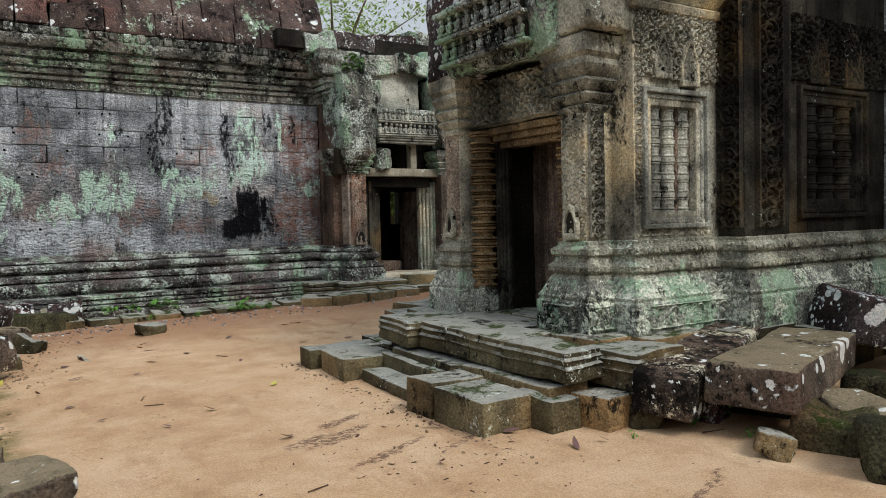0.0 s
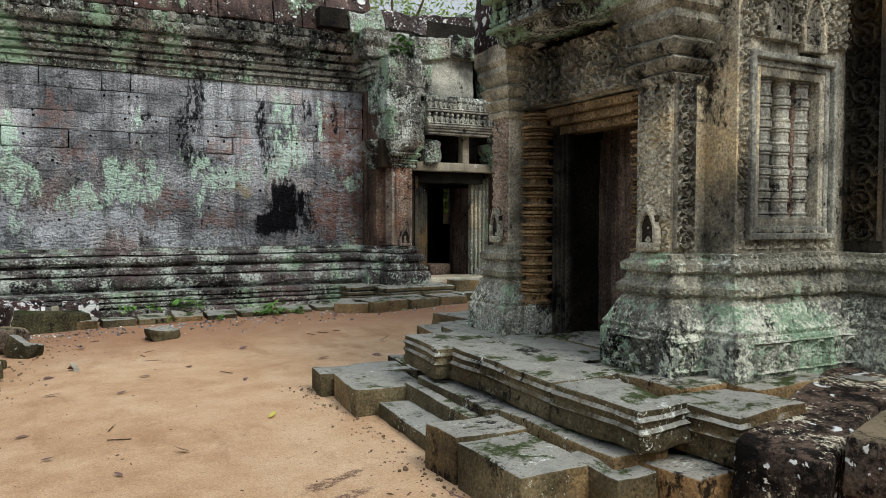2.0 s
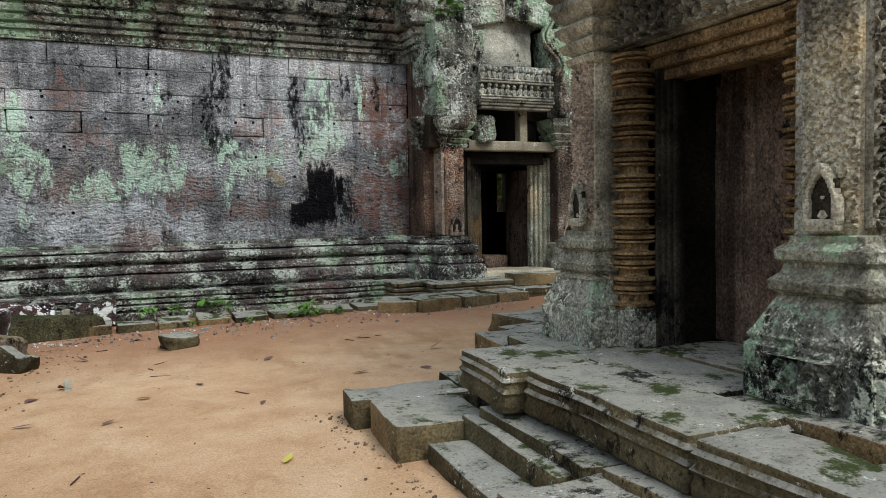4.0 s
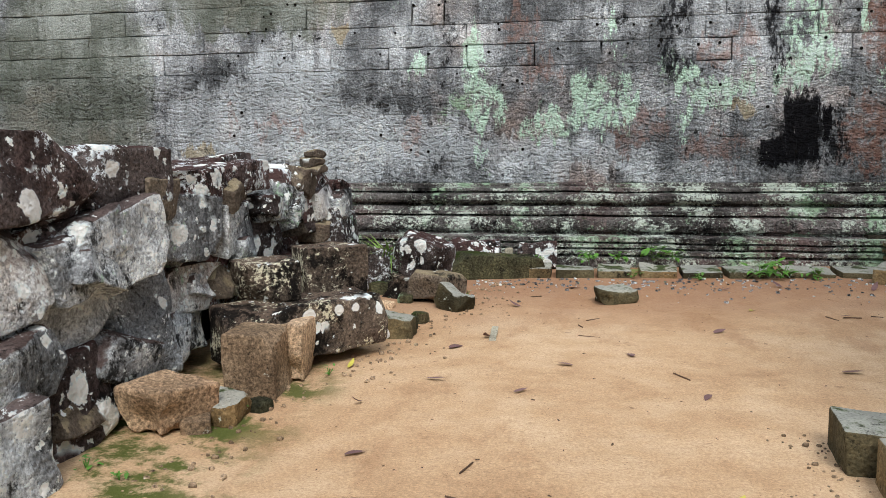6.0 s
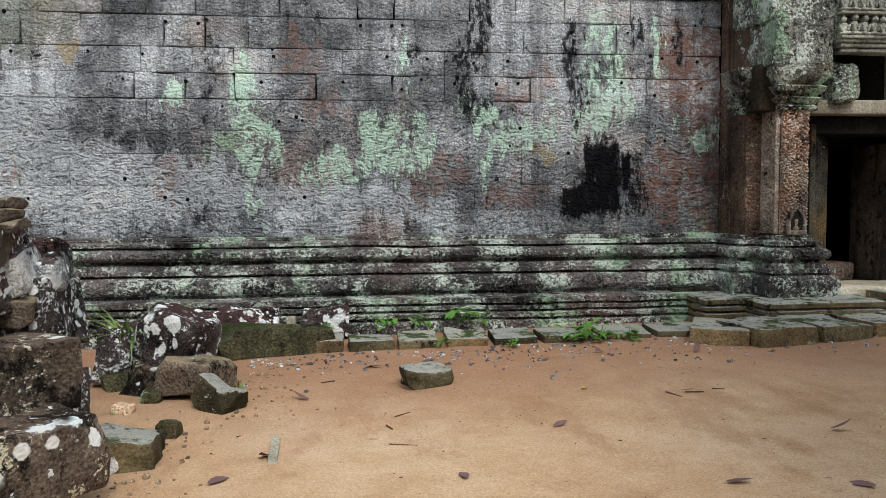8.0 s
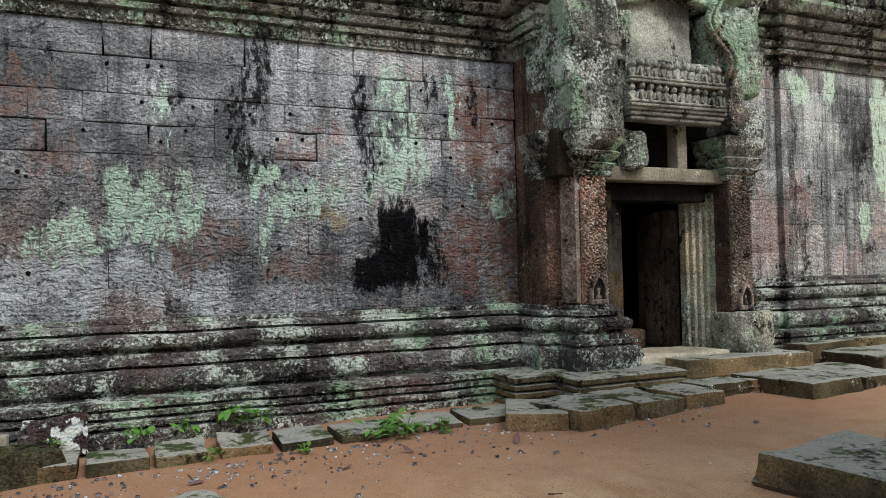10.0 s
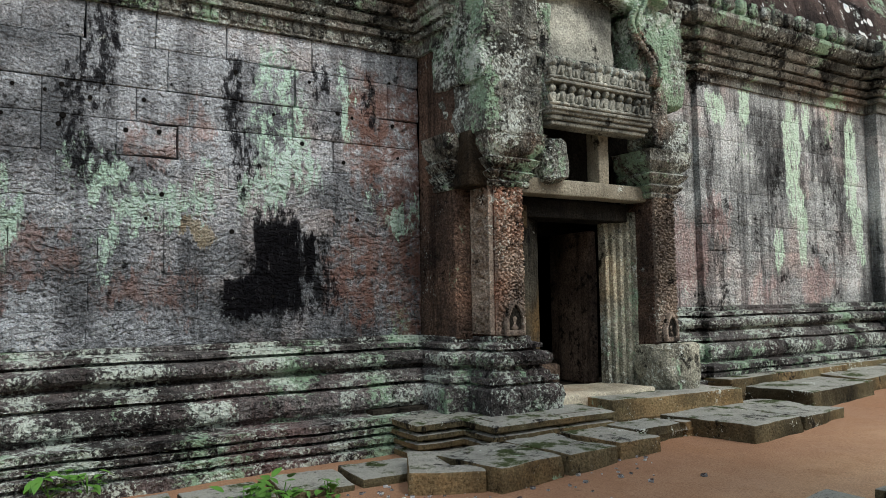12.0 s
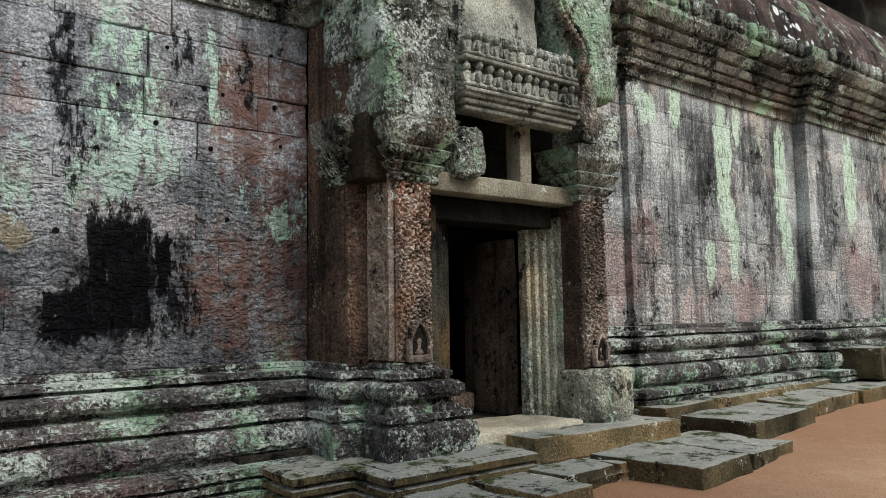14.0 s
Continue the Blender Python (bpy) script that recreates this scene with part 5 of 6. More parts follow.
for row, (z0, dx) in enumerate(((3.34, -0.02), (3.6, -0.07))):
    part("ledge", moved(block_data(0.12, 1.5, 0.05, r=0.02, n=(1, 8, 1), amp=0.01, seed=94 + row), pose(4.35 + dx, 5.8, z0 - 0.03)), MAT_PORTAL, pediment, "worn carved ledge")
    # no cavity here: a dark strip takes the place of the niches' shade
    part("hollow", moved(block_data(0.05, 1.4, 0.16, r=0.02, n=(1, 4, 1), amp=0.0), pose(4.375 + dx, 5.8, z0 + 0.08)), MAT_DARK, pediment, "dark strip coloured for shade behind the figures")
    for i in range(9):
        m = pose(4.34 + dx, 5.15 + 1.3 * i / 8, z0, 0, 0, -90) @ Matrix.Diagonal((0.8, 0.8, 0.75, 1))
        if pf is None:
            pf = part("figure", figure_data(), MAT_PORTAL, pediment, "worn little carved figure", m)
        else:
            again(pf, pediment, m)
part("ledge", moved(block_data(0.14, 1.5, 0.06, r=0.02, n=(1, 8, 1), amp=0.01, seed=97), pose(4.27, 5.8, 3.83)), MAT_PORTAL, pediment, "worn carved ledge")

# upper mass of the tower, above the eye's reach
T_CORN = ((0.0, 3.5), (0.05, 3.52), (0.08, 3.58), (0.03, 3.61), (0.10, 3.66), (0.15, 3.72), (0.08, 3.76), (0.16, 3.84), (0.20, 3.92), (0.20, 4.0), (0.0, 4.05))
part("cornice", sweep_data(T_RIGHT[3:6], T_CORN, 0.08, 0.01, 98), MAT_TOWER, tower, "moulded cornice of the tower")
part("cornice_core", join_lists(box_data(4.99, 6.4, 4.4, 7.2, 3.55, 4.9), box_data(6.2, 9.2, 4.5, 7.8, 3.5, 6.5), box_data(6.6, 8.8, 4.8, 7.4, 6.5, 8.5)), MAT_TOWER_DARK, tower, smooth=False)
part("tower_back", join_lists(box_data(6.5, 9.2, 4.45, 7.8, 0.3, 3.6)), MAT_DARK, tower, smooth=False)

# ---- platform and steps ----
platform = thing("platform", "low platform of worn sandstone slabs with moulded sides", "platform", "structure")


def slab_prof(u):
    return 0.0 if u > 0.55 else (-0.018 if u > 0.42 else (-0.003 if u > 0.1 else (-0.02 if u > -0.05 else (-0.004 if u > -0.45 else -0.014))))


def slab(x0, x1, y0, y1, z0, z1, rz=0.0, seed=0, prof=None, mat=MAT_SLAB, tilt=(0, 0), name="slab", parent=None, amp=0.014):
    d = block_data(x1 - x0 - 0.03, y1 - y0 - 0.03, z1 - z0, r=0.016, n=(8, 8, 10 if prof else 4), amp=amp, freq=2.2, seed=seed, prof=prof, chip=0.09)
    sr = random.Random(seed * 13 + x0)
    tilt = (tilt[0] + sr.uniform(-0.8, 0.8), tilt[1] + sr.uniform(-0.8, 0.8))
    ob = part(name, d, mat, parent or platform)
    ob.matrix_local = pose((x0 + x1) / 2, (y0 + y1) / 2, (z0 + z1) / 2, tilt[0], tilt[1], rz)


part("fill", join_lists(box_data(4.12, 9.3, 4.3, 7.3, -0.3, 0.5), box_data(3.85, 4.12, 4.4, 7.0, -0.3, 0.5)), MAT_DARK, platform, "rubble core", smooth=False)
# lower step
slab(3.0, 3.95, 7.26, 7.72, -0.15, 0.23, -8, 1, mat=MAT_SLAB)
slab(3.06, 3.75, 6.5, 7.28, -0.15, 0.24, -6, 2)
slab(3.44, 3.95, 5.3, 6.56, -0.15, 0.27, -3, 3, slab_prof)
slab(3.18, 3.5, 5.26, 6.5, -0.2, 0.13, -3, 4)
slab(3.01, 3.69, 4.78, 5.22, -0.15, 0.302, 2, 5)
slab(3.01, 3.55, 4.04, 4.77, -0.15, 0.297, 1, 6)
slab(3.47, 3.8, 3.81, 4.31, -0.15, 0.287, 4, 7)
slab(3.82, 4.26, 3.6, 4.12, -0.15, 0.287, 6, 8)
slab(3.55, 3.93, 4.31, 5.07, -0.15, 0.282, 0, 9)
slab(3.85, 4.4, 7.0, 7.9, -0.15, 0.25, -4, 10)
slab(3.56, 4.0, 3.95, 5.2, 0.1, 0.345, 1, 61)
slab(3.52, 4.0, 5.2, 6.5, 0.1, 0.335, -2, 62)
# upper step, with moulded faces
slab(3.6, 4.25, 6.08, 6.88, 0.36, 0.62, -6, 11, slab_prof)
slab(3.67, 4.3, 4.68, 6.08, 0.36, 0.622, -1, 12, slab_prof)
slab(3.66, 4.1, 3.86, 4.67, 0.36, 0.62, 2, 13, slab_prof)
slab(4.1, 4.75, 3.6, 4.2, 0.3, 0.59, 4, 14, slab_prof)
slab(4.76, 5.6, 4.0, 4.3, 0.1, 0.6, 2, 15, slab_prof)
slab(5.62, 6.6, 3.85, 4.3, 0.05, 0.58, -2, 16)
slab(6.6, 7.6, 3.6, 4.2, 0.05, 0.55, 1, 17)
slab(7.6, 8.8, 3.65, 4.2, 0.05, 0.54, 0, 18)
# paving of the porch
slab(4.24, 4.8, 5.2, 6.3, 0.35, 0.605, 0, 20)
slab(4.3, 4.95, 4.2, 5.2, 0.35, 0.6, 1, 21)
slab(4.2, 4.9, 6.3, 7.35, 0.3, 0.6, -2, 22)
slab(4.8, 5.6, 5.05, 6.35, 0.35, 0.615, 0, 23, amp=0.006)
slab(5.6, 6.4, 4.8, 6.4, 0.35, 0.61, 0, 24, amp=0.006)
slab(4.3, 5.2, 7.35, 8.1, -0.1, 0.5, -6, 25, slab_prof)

# low terrace beyond the porch, seen past its corner
terrace = thing("terrace", "low terrace of dark weathered slabs", "platform", "structure")
slab(5.2, 6.1, 8.2, 9.3, -0.1, 0.34, 5, 30, slab_prof, parent=terrace)
slab(5.75, 6.9, 9.35, 10.55, -0.1, 0.3, 8, 31, slab_prof, parent=terrace)
slab(6.9, 8.2, 8.4, 10.4, -0.1, 0.36, 3, 32, slab_prof, parent=terrace)

# ---- steps at the portal ----
steps = thing("portal_steps", "worn moulded slabs stepping up to the portal", "steps", "structure")
STEP = ((-0.3, -0.2), (0.0, -0.2), (0.0, 0.13), (-0.03, 0.145), (-0.06, 0.155), (-0.06, 0.175), (-0.005, 0.18), (0.0, 0.225), (-0.05, 0.24), (-0.05, 0.26), (0.0, 0.265), (0.0, 0.305),
        (-0.05, 0.32), (-0.05, 0.335), (0.0, 0.345), (0.005, 0.395), (-0.02, 0.41), (-0.35, 0.412))
part("moulded_face", sweep_data([(5.62, 14.3), (5.62, 13.66), (6.1, 13.66), (6.11, 13.19), (7.57, 13.21), (7.57, 13.6)], STEP, 0.06, 0.01, 39), MAT_SLAB, steps, "moulded dark edge of the step")
slab(6.2, 7.58, 13.3, 14.3, 0.0, 0.42, 0, 40, parent=steps)
slab(7.63, 9.62, 13.27, 14.4, 0.08, 0.47, -1, 41, slab_prof, parent=steps)
slab(5.7, 6.3, 13.74, 14.4, 0.0, 0.42, 0, 42, parent=steps)
slab(5.15, 5.75, 12.55, 13.35, -0.1, 0.24, -28, 43, parent=steps)
slab(5.5, 6.22, 12.38, 13.2, -0.1, 0.27, 8, 44, parent=steps)
slab(6.24, 6.85, 12.42, 13.3, -0.1, 0.27, 6, 45, parent=steps)
slab(6.87, 7.45, 12.5, 13.35, -0.1, 0.275, 6, 46, parent=steps)
slab(7.46, 8.12, 12.82, 13.5, -0.05, 0.29, 5, 47, slab_prof, parent=steps)
slab(8.14, 8.5, 12.85, 13.5, -0.05, 0.29, 3, 48, slab_prof, parent=steps)
slab(7.46, 8.65, 12.5, 12.9, -0.1, 0.1, 5, 49, parent=steps)
slab(8.27, 9.2, 12.24, 13.3, -0.05, 0.31, 6, 50, parent=steps)
slab(9.22, 10.12, 12.36, 13.4, -0.05, 0.3, 6, 51, parent=steps)
slab(10.3, 11.9, 12.98, 14.0, 0.0, 0.4, 6, 52, slab_prof, parent=steps)
slab(11.93, 13.6, 13.24, 14.0, 0.14, 0.43, 4, 53, parent=steps)
slab(11.6, 15.2, 13.08, 13.9, -0.05, 0.2, 3, 59, slab_prof, parent=steps)
slab(13.62, 15.6, 13.3, 14.0, 0.14, 0.46, 3, 54, parent=steps)
slab(10.0, 12.6, 13.75, 14.35, 0.1, 0.5, 1, 55, slab_prof, parent=steps)
slab(12.6, 15.2, 13.9, 14.4, 0.1, 0.52, 1, 56, slab_prof, parent=steps)
slab(15.0, 18.0, 12.9, 14.2, 0.0, 0.6, 1, 57, slab_prof, parent=steps)
slab(14.7, 15.5, 13.5, 14.2, 0.5, 0.95, 8, 58, parent=steps)

# ---- kerb along the north wall ----
kerb = thing("kerb", "row of flat pale kerb stones in the sand", "kerb", "structure")
kx = 0.3
rnd = random.Random(12)
while kx < 5.1:
    w = rnd.uniform(0.5, 0.72)
    y1 = 13.78 + rnd.uniform(-0.03, 0.03) - 0.02 * kx
    slab(kx, kx + w - 0.03, y1 - 0.55, y1, -0.18, 0.085 + 0.012 * kx + rnd.uniform(-0.02, 0.02), rnd.uniform(-4, 3), kx, parent=kerb, name="kerb_stone", tilt=(rnd.uniform(-3, 3), rnd.uniform(-2, 2)))
    kx += w
slab(0.9, 1.5, 14.0, 14.12, 0.0, 0.36, 0, 60, parent=kerb, name="kerb_stone", mat=MAT_RUBBLE)

# ---- fallen blocks beside the porch ----
def fallen(label, x, y, z, sx, sy, sz, rx, ry, rz, seed, mat, amp=0.03, chip=0.12, r=0.03, name="fallen_block", group=""):
    d = block_data(sx, sy, sz, r=r, n=(6, 5, 5), amp=amp, freq=2.0, seed=seed, chip=chip)
    ob = solid(name, d, mat, label, "stone block", "", group)
    ob.matrix_world = pose(x, y, z, rx, ry, rz)
    return ob


fallen("long dark red fallen block with white lichen dots", 5.08, 3.72, 0.38, 2.1, 0.46, 0.34, 5, -3, 22, 101, MAT_RUBBLE_RED, 0.02)
fallen("big squared brown fallen block with white lichen dots", 5.375, 3.15, 0.43, 2.0, 0.64, 0.31, 1, 0, 19, 102, MAT_RUBBLE_BROWN, 0.015)
fallen("tilted fallen block with white lichen", 7.25, 3.35, 0.58, 1.2, 0.6, 0.45, 6, 12, -20, 103, MAT_RUBBLE, 0.03)
fallen("round-backed fallen stone on the platform", 7.1, 3.9, 0.66, 0.5, 0.4, 0.3, 0, 0, 20, 104, MAT_MOSSY, 0.05, 0.2, 0.08)
fallen("small pale stone lying in the sand", 4.19, 3.57, 0.09, 0.24, 0.2, 0.19, 4, 8, -30, 105, MAT_SLAB, 0.03, 0.2, 0.05, "stone")
fallen("pale pointed stone lying in the sand", 4.38, 2.62, 0.09, 0.36, 0.26, 0.2, 16, 14, 30, 106, MAT_SLAB, 0.04, 0.25, 0.04, "stone")
fallen("rough dark stone among weeds", 4.85, 2.45, 0.14, 0.5, 0.45, 0.36, 4, -8, 15, 107, MAT_MOSSY, 0.05, 0.3, 0.06, "stone")
fallen("rough dark stone among weeds", 5.3, 2.55, 0.13, 0.5, 0.4, 0.32, 4, -8, 65, 108, MAT_RUBBLE_BROWN, 0.05, 0.3, 0.06, "stone")
fallen("rough dark stone among weeds", 4.75, 1.95, 0.16, 0.7, 0.5, 0.42, -6, 12, 35, 109, MAT_MOSSY, 0.05, 0.3, 0.06, "stone")
fallen("dark stone under the fallen blocks", 4.85, 3.55, 0.12, 0.6, 0.4, 0.32, 0, 0, 24, 112, MAT_RUBBLE, 0.05, 0.3, 0.06, "stone")
fallen("mossy stone under the fallen blocks", 6.3, 2.9, 0.1, 0.6, 0.5, 0.3, 5, 5, 10, 110, MAT_MOSSY, 0.05, 0.3, 0.06, "stone")
fallen("mossy stone under the fallen blocks", 5.6, 3.35, 0.13, 1.2, 0.5, 0.34, 0, 0, 20, 111, MAT_MOSSY, 0.05, 0.3, 0.06, "stone")

# ---- heap of collapsed stones ----
heap = "stones of the collapsed wall"
PX = -0.88


def heap_stone(label, y0, y1, z0, z1, seed, mat=MAT_RUBBLE, front=PX, depth=0.7, rx=0.0, ry=0.0, rz=0.0, amp=0.045, chip=0.16, r=0.05):
    rn = random.Random(seed)
    natural = r == 0.05
    d = block_data(depth, y1 - y0 + 0.03, z1 - z0 + 0.02, r=rn.uniform(0.012, 0.035) if natural else r, n=(9, 12, 9), amp=amp * (0.75 if natural else 1), freq=3.0, seed=seed, chip=chip * (0.9 if natural else 1), cuts=4 if natural else (3 if r >= 0.03 else 1))
    ob = solid("heap_stone", d, mat, label, "stone block", "", heap, smooth=19)
    if natural and seed < 241:
        rx, ry, rz, front = rx + rn.uniform(-4, 4), ry + rn.uniform(-7, 3), rz + rn.uniform(-9, 9), front + rn.uniform(-0.09, 0.05)
    ob.matrix_world = pose(front - depth / 2, (y0 + y1) / 2, (z0 + z1) / 2, rx, ry, rz)


D, G, N = "dark fallen block with white lichen patches", "grey weathered fallen block with lichen", "brown carved block lying on the heap"
heap_stone(D, 6.75, 7.55, 1.14, 1.58, 201, rx=2, ry=-3, depth=0.8)
heap_stone(D, 7.5, 8.28, 1.22, 1.57, 202, rx=-2)
heap_stone(G, 7.5, 8.05, 0.8, 1.25, 203, MAT_RUBBLE_GREY, rx=7, front=-0.82)
heap_stone(G, 8.03, 8.86, 0.82, 1.27, 204, MAT_RUBBLE_GREY, rx=-3, front=-0.85)
heap_stone(D, 8.3, 9.8, 1.2, 1.44, 205, depth=0.9, rx=2)
heap_stone(G, 8.88, 9.5, 0.77, 1.15, 206, MAT_RUBBLE_GREY, amp=0.06)
heap_stone(D, 9.5, 10.25, 0.64, 1.04, 207, amp=0.06)
heap_stone(D, 9.2, 10.2, 1.4, 1.5, 208, front=-1.1, rx=1)
heap_stone(D, 10.15, 11.9, 1.17, 1.42, 209, rx=3, front=-0.95)
heap_stone(D, 10.3, 12.0, 0.86, 1.13, 210)
heap_stone(D, 11.2, 12.2, 0.35, 0.9, 211, rx=-6, front=-0.75)
heap_stone(D, 10.2, 11.1, 0.35, 0.86, 212, front=-1.1)
heap_stone(G, 6.55, 7.1, 0.68, 1.14, 213, MAT_RUBBLE_GREY, amp=0.06, rx=8)
heap_stone(G, 7.08, 7.62, 0.74, 1.12, 214, MAT_RUBBLE_GREY, amp=0.06, rx=8, front=-0.8)
heap_stone(G, 7.05, 7.7, 0.34, 0.78, 215, MAT_RUBBLE_GREY, rx=14, amp=0.06)
heap_stone(G, 6.4, 7.05, 0.32, 0.64, 216, MAT_RUBBLE_GREY, front=-0.75, rx=10)
heap_stone("grey block with lumpy worn carving", 7.72, 8.25, 0.1, 0.8, 217, MAT_RUBBLE_GREY, amp=0.1, rx=6)
heap_stone(G, 8.27, 9.05, 0.45, 0.8, 218, MAT_RUBBLE_GREY, rx=-3)
heap_stone(G, 8.15, 8.8, 0.05, 0.46, 219, MAT_RUBBLE_GREY, amp=0.05, rx=5)
heap_stone(D, 8.85, 9.55, 0.38, 0.77, 220)
heap_stone("red-brown squared block on the heap", 8.88, 9.32, 0.44, 0.73, 221, MAT_RUBBLE_RED, front=-0.42, depth=0.45, rz=-48, r=0.02, amp=0.02, chip=0.08)
heap_stone(N, 9.62, 10.12, 0.37, 0.76, 222, MAT_RUBBLE_RED, front=-0.12, depth=0.5, rz=-50, amp=0.025, chip=0.1, r=0.02)
heap_stone("long block with three round white lichen spots", 8.45, 9.7, 0.04, 0.43, 223, MAT_RUBBLE_RED, front=-0.07, depth=0.5, rz=-39, chip=0.1, amp=0.03, r=0.03)
heap_stone("upright tan block cut square, standing on the sand", 8.2, 8.62, -0.12, 0.36, 224, MAT_RUBBLE_TAN, front=-0.2, depth=0.36, rz=6, amp=0.015, chip=0.06, r=0.02)
heap_stone("rough tan slab leaning behind the squared block", 8.55, 8.95, -0.1, 0.37, 225, MAT_RUBBLE_TAN, front=-0.14, depth=0.16, rz=4, amp=0.03, r=0.02)
heap_stone("tan layered block lying at the foot of the heap", 7.42, 7.82, -0.1, 0.2, 226, MAT_RUBBLE_TAN, front=-0.42, depth=0.42, rx=-4, rz=-18, amp=0.04, r=0.03)
heap_stone(G, 6.3, 6.8, -0.1, 0.38, 227, MAT_RUBBLE_GREY, front=-0.7, rx=8)
heap_stone(D, 6.9, 7.55, -0.1, 0.42, 228, front=-0.85, amp=0.06, rx=10)
heap_stone(G, 5.9, 6.55, 0.6, 1.15, 229, MAT_RUBBLE_GREY, front=-0.9, amp=0.06, rx=-4)
heap_stone(D, 5.9, 6.75, 1.12, 1.5, 230, front=-0.95)
heap_stone(D, 5.8, 6.4, -0.1, 0.62, 231, front=-0.85, amp=0.06)
heap_stone(D, 10.25, 10.75, 0.3, 0.6, 232, front=-0.4, depth=0.5, amp=0.06, rx=-10)
heap_stone(D, 10.3, 10.9, -0.08, 0.35, 233, front=-0.25, depth=0.6, amp=0.07)
heap_stone("flat green-grey stone at the foot of the heap", 9.95, 10.4, -0.1, 0.12, 234, MAT_SLAB, front=0.35, depth=0.5, amp=0.05, rx=-6, ry=6)
heap_stone("tilted red-brown stone with white lichen", 11.85, 12.35, 0.12, 0.6, 235, MAT_RUBBLE, front=0.28, depth=0.58, ry=16, rx=-8, rz=-30, amp=0.03, chip=0.14, r=0.03)
heap_stone(D, 12.1, 12.7, -0.08, 0.42, 246, front=-0.1, depth=0.6, ry=10, rx=-6)
heap_stone("dark stone under the tilted block", 11.75, 12.3, -0.1, 0.2, 247, MAT_RUBBLE_RED, front=0.2, depth=0.6, rz=-20)
heap_stone(D, 13.6, 13.98, -0.05, 0.4, 236, front=0.72, depth=0.85, amp=0.04)
heap_stone("long mossy kerb slab tilted in the sand", 13.2, 13.5, -0.12, 0.26, 237, MAT_MOSSY, front=1.42, depth=1.25, rz=6, amp=0.03)
heap_stone("wedge of green-grey stone in the sand", 11.18, 11.42, -0.1, 0.16, 238, MAT_SLAB, front=0.76, depth=0.36, ry=24, rz=-30, amp=0.03)
heap_stone("flat green-grey stone in the sand", 7.72, 8.0, -0.12, 0.04, 239, MAT_SLAB, front=-0.16, depth=0.26, amp=0.04, ry=6)
heap_stone("broken layered brown stone at the heap's end", 11.5, 11.9, -0.06, 0.26, 240, MAT_RUBBLE_BROWN, front=0.5, depth=0.5, amp=0.04, rz=-25)
heap_stone("dark stones low in the court", 4.3, 4.75, -0.12, 0.24, 241, MAT_RUBBLE_BROWN, front=0.3, depth=0.55, amp=0.05, rz=20)
heap_stone("dark stones low in the court", 4.6, 5.2, -0.12, 0.27, 242, MAT_RUBBLE_BROWN, front=0.02, depth=0.6, amp=0.05, rz=-10)
heap_stone("pale upright broken marker stone", 13.62, 13.7, -0.05, 0.3, 243, MAT_BEAM, front=0.9, depth=0.1, amp=0.01, r=0.015)
heap_stone("greenish rounded stone alone in the sand", 11.55, 11.82, -0.06, 0.14, 244, MAT_SLAB, front=2.36, depth=0.42, rz=14, amp=0.05, chip=0.25, r=0.04)
# added black body, gives the gaps between stones their shade
solid("heap_core", block_data(0.9, 6.4, 1.3, r=0.1, n=(4, 12, 5), amp=0.08, seed=9), MAT_HOLE, "black fill for the shade deep between the stones", "rubble").matrix_world = pose(-1.85, 8.9, 0.5)
# small stones wedged into the face
rnd = random.Random(77)
for i in range(40):
    y, z, s = rnd.uniform(5.9, 11.8), rnd.uniform(0.05, 1.3), rnd.uniform(0.16, 0.34)
    heap_stone("small wedged stone in the heap", y - s * 0.75, y + s * 0.75, z - s * 0.4, z + s * 0.4, 500 + i, rnd.choice((MAT_RUBBLE, MAT_RUBBLE_GREY, MAT_RUBBLE_BROWN)), front=-0.82 + rnd.uniform(-0.12, 0.08), depth=0.5, rx=rnd.uniform(-25, 25), rz=rnd.uniform(-20, 20), ry=rnd.uniform(-14, 8))
# stones behind the face, closing the heap
rnd = random.Random(21)
for i in range(46):
    y, z = rnd.uniform(5.2, 12.2), rnd.uniform(0.1, 1.15)
    heap_stone("dark fallen block deep in the heap", y - 0.35, y + 0.35, z - 0.2, z + 0.2, 300 + i, front=-1.25 - rnd.uniform(0, 0.7), depth=0.7, rx=rnd.uniform(-10, 10), rz=rnd.uniform(-12, 12))
for i in range(14):
    y = rnd.uniform(6.0, 12.3)
    s = rnd.uniform(0.08, 0.2)
    heap_stone("small chip of broken stone", y - s / 2, y + s / 2, -0.1, -0.08 + s * 0.7, 400 + i, rnd.choice((MAT_MOSSY, MAT_RUBBLE_TAN, MAT_RUBBLE_GREY)), front=rnd.uniform(-0.5, 0.35) if y > 8.6 else rnd.uniform(-0.5, -0.1), depth=s * 1.3, rx=rnd.uniform(-12, 12), rz=rnd.uniform(-40, 40), amp=0.03)

# ---- unseen walls, added to close the court and hold back light ----
solid("wall_south", box_data(-14, 24, -9, -8, -0.4, 5.0), MAT_WALL_E, "plain unseen wall, added to hold back light", "wall", "structure", smooth=False)
solid("wall_west", box_data(-13, -12, -9, 16, -0.4, 4.6), MAT_WALL_E, "plain unseen wall, added to hold back light", "wall", "structure", smooth=False)
# added just out of view, this tall to shade the tower's right corner
solid("wall_east", box_data(8.78, 10.2, -9, 4.3, -0.4, 9.0), MAT_WALL_E, "plain unseen wall, added to hold back light", "wall", "structure", smooth=False)


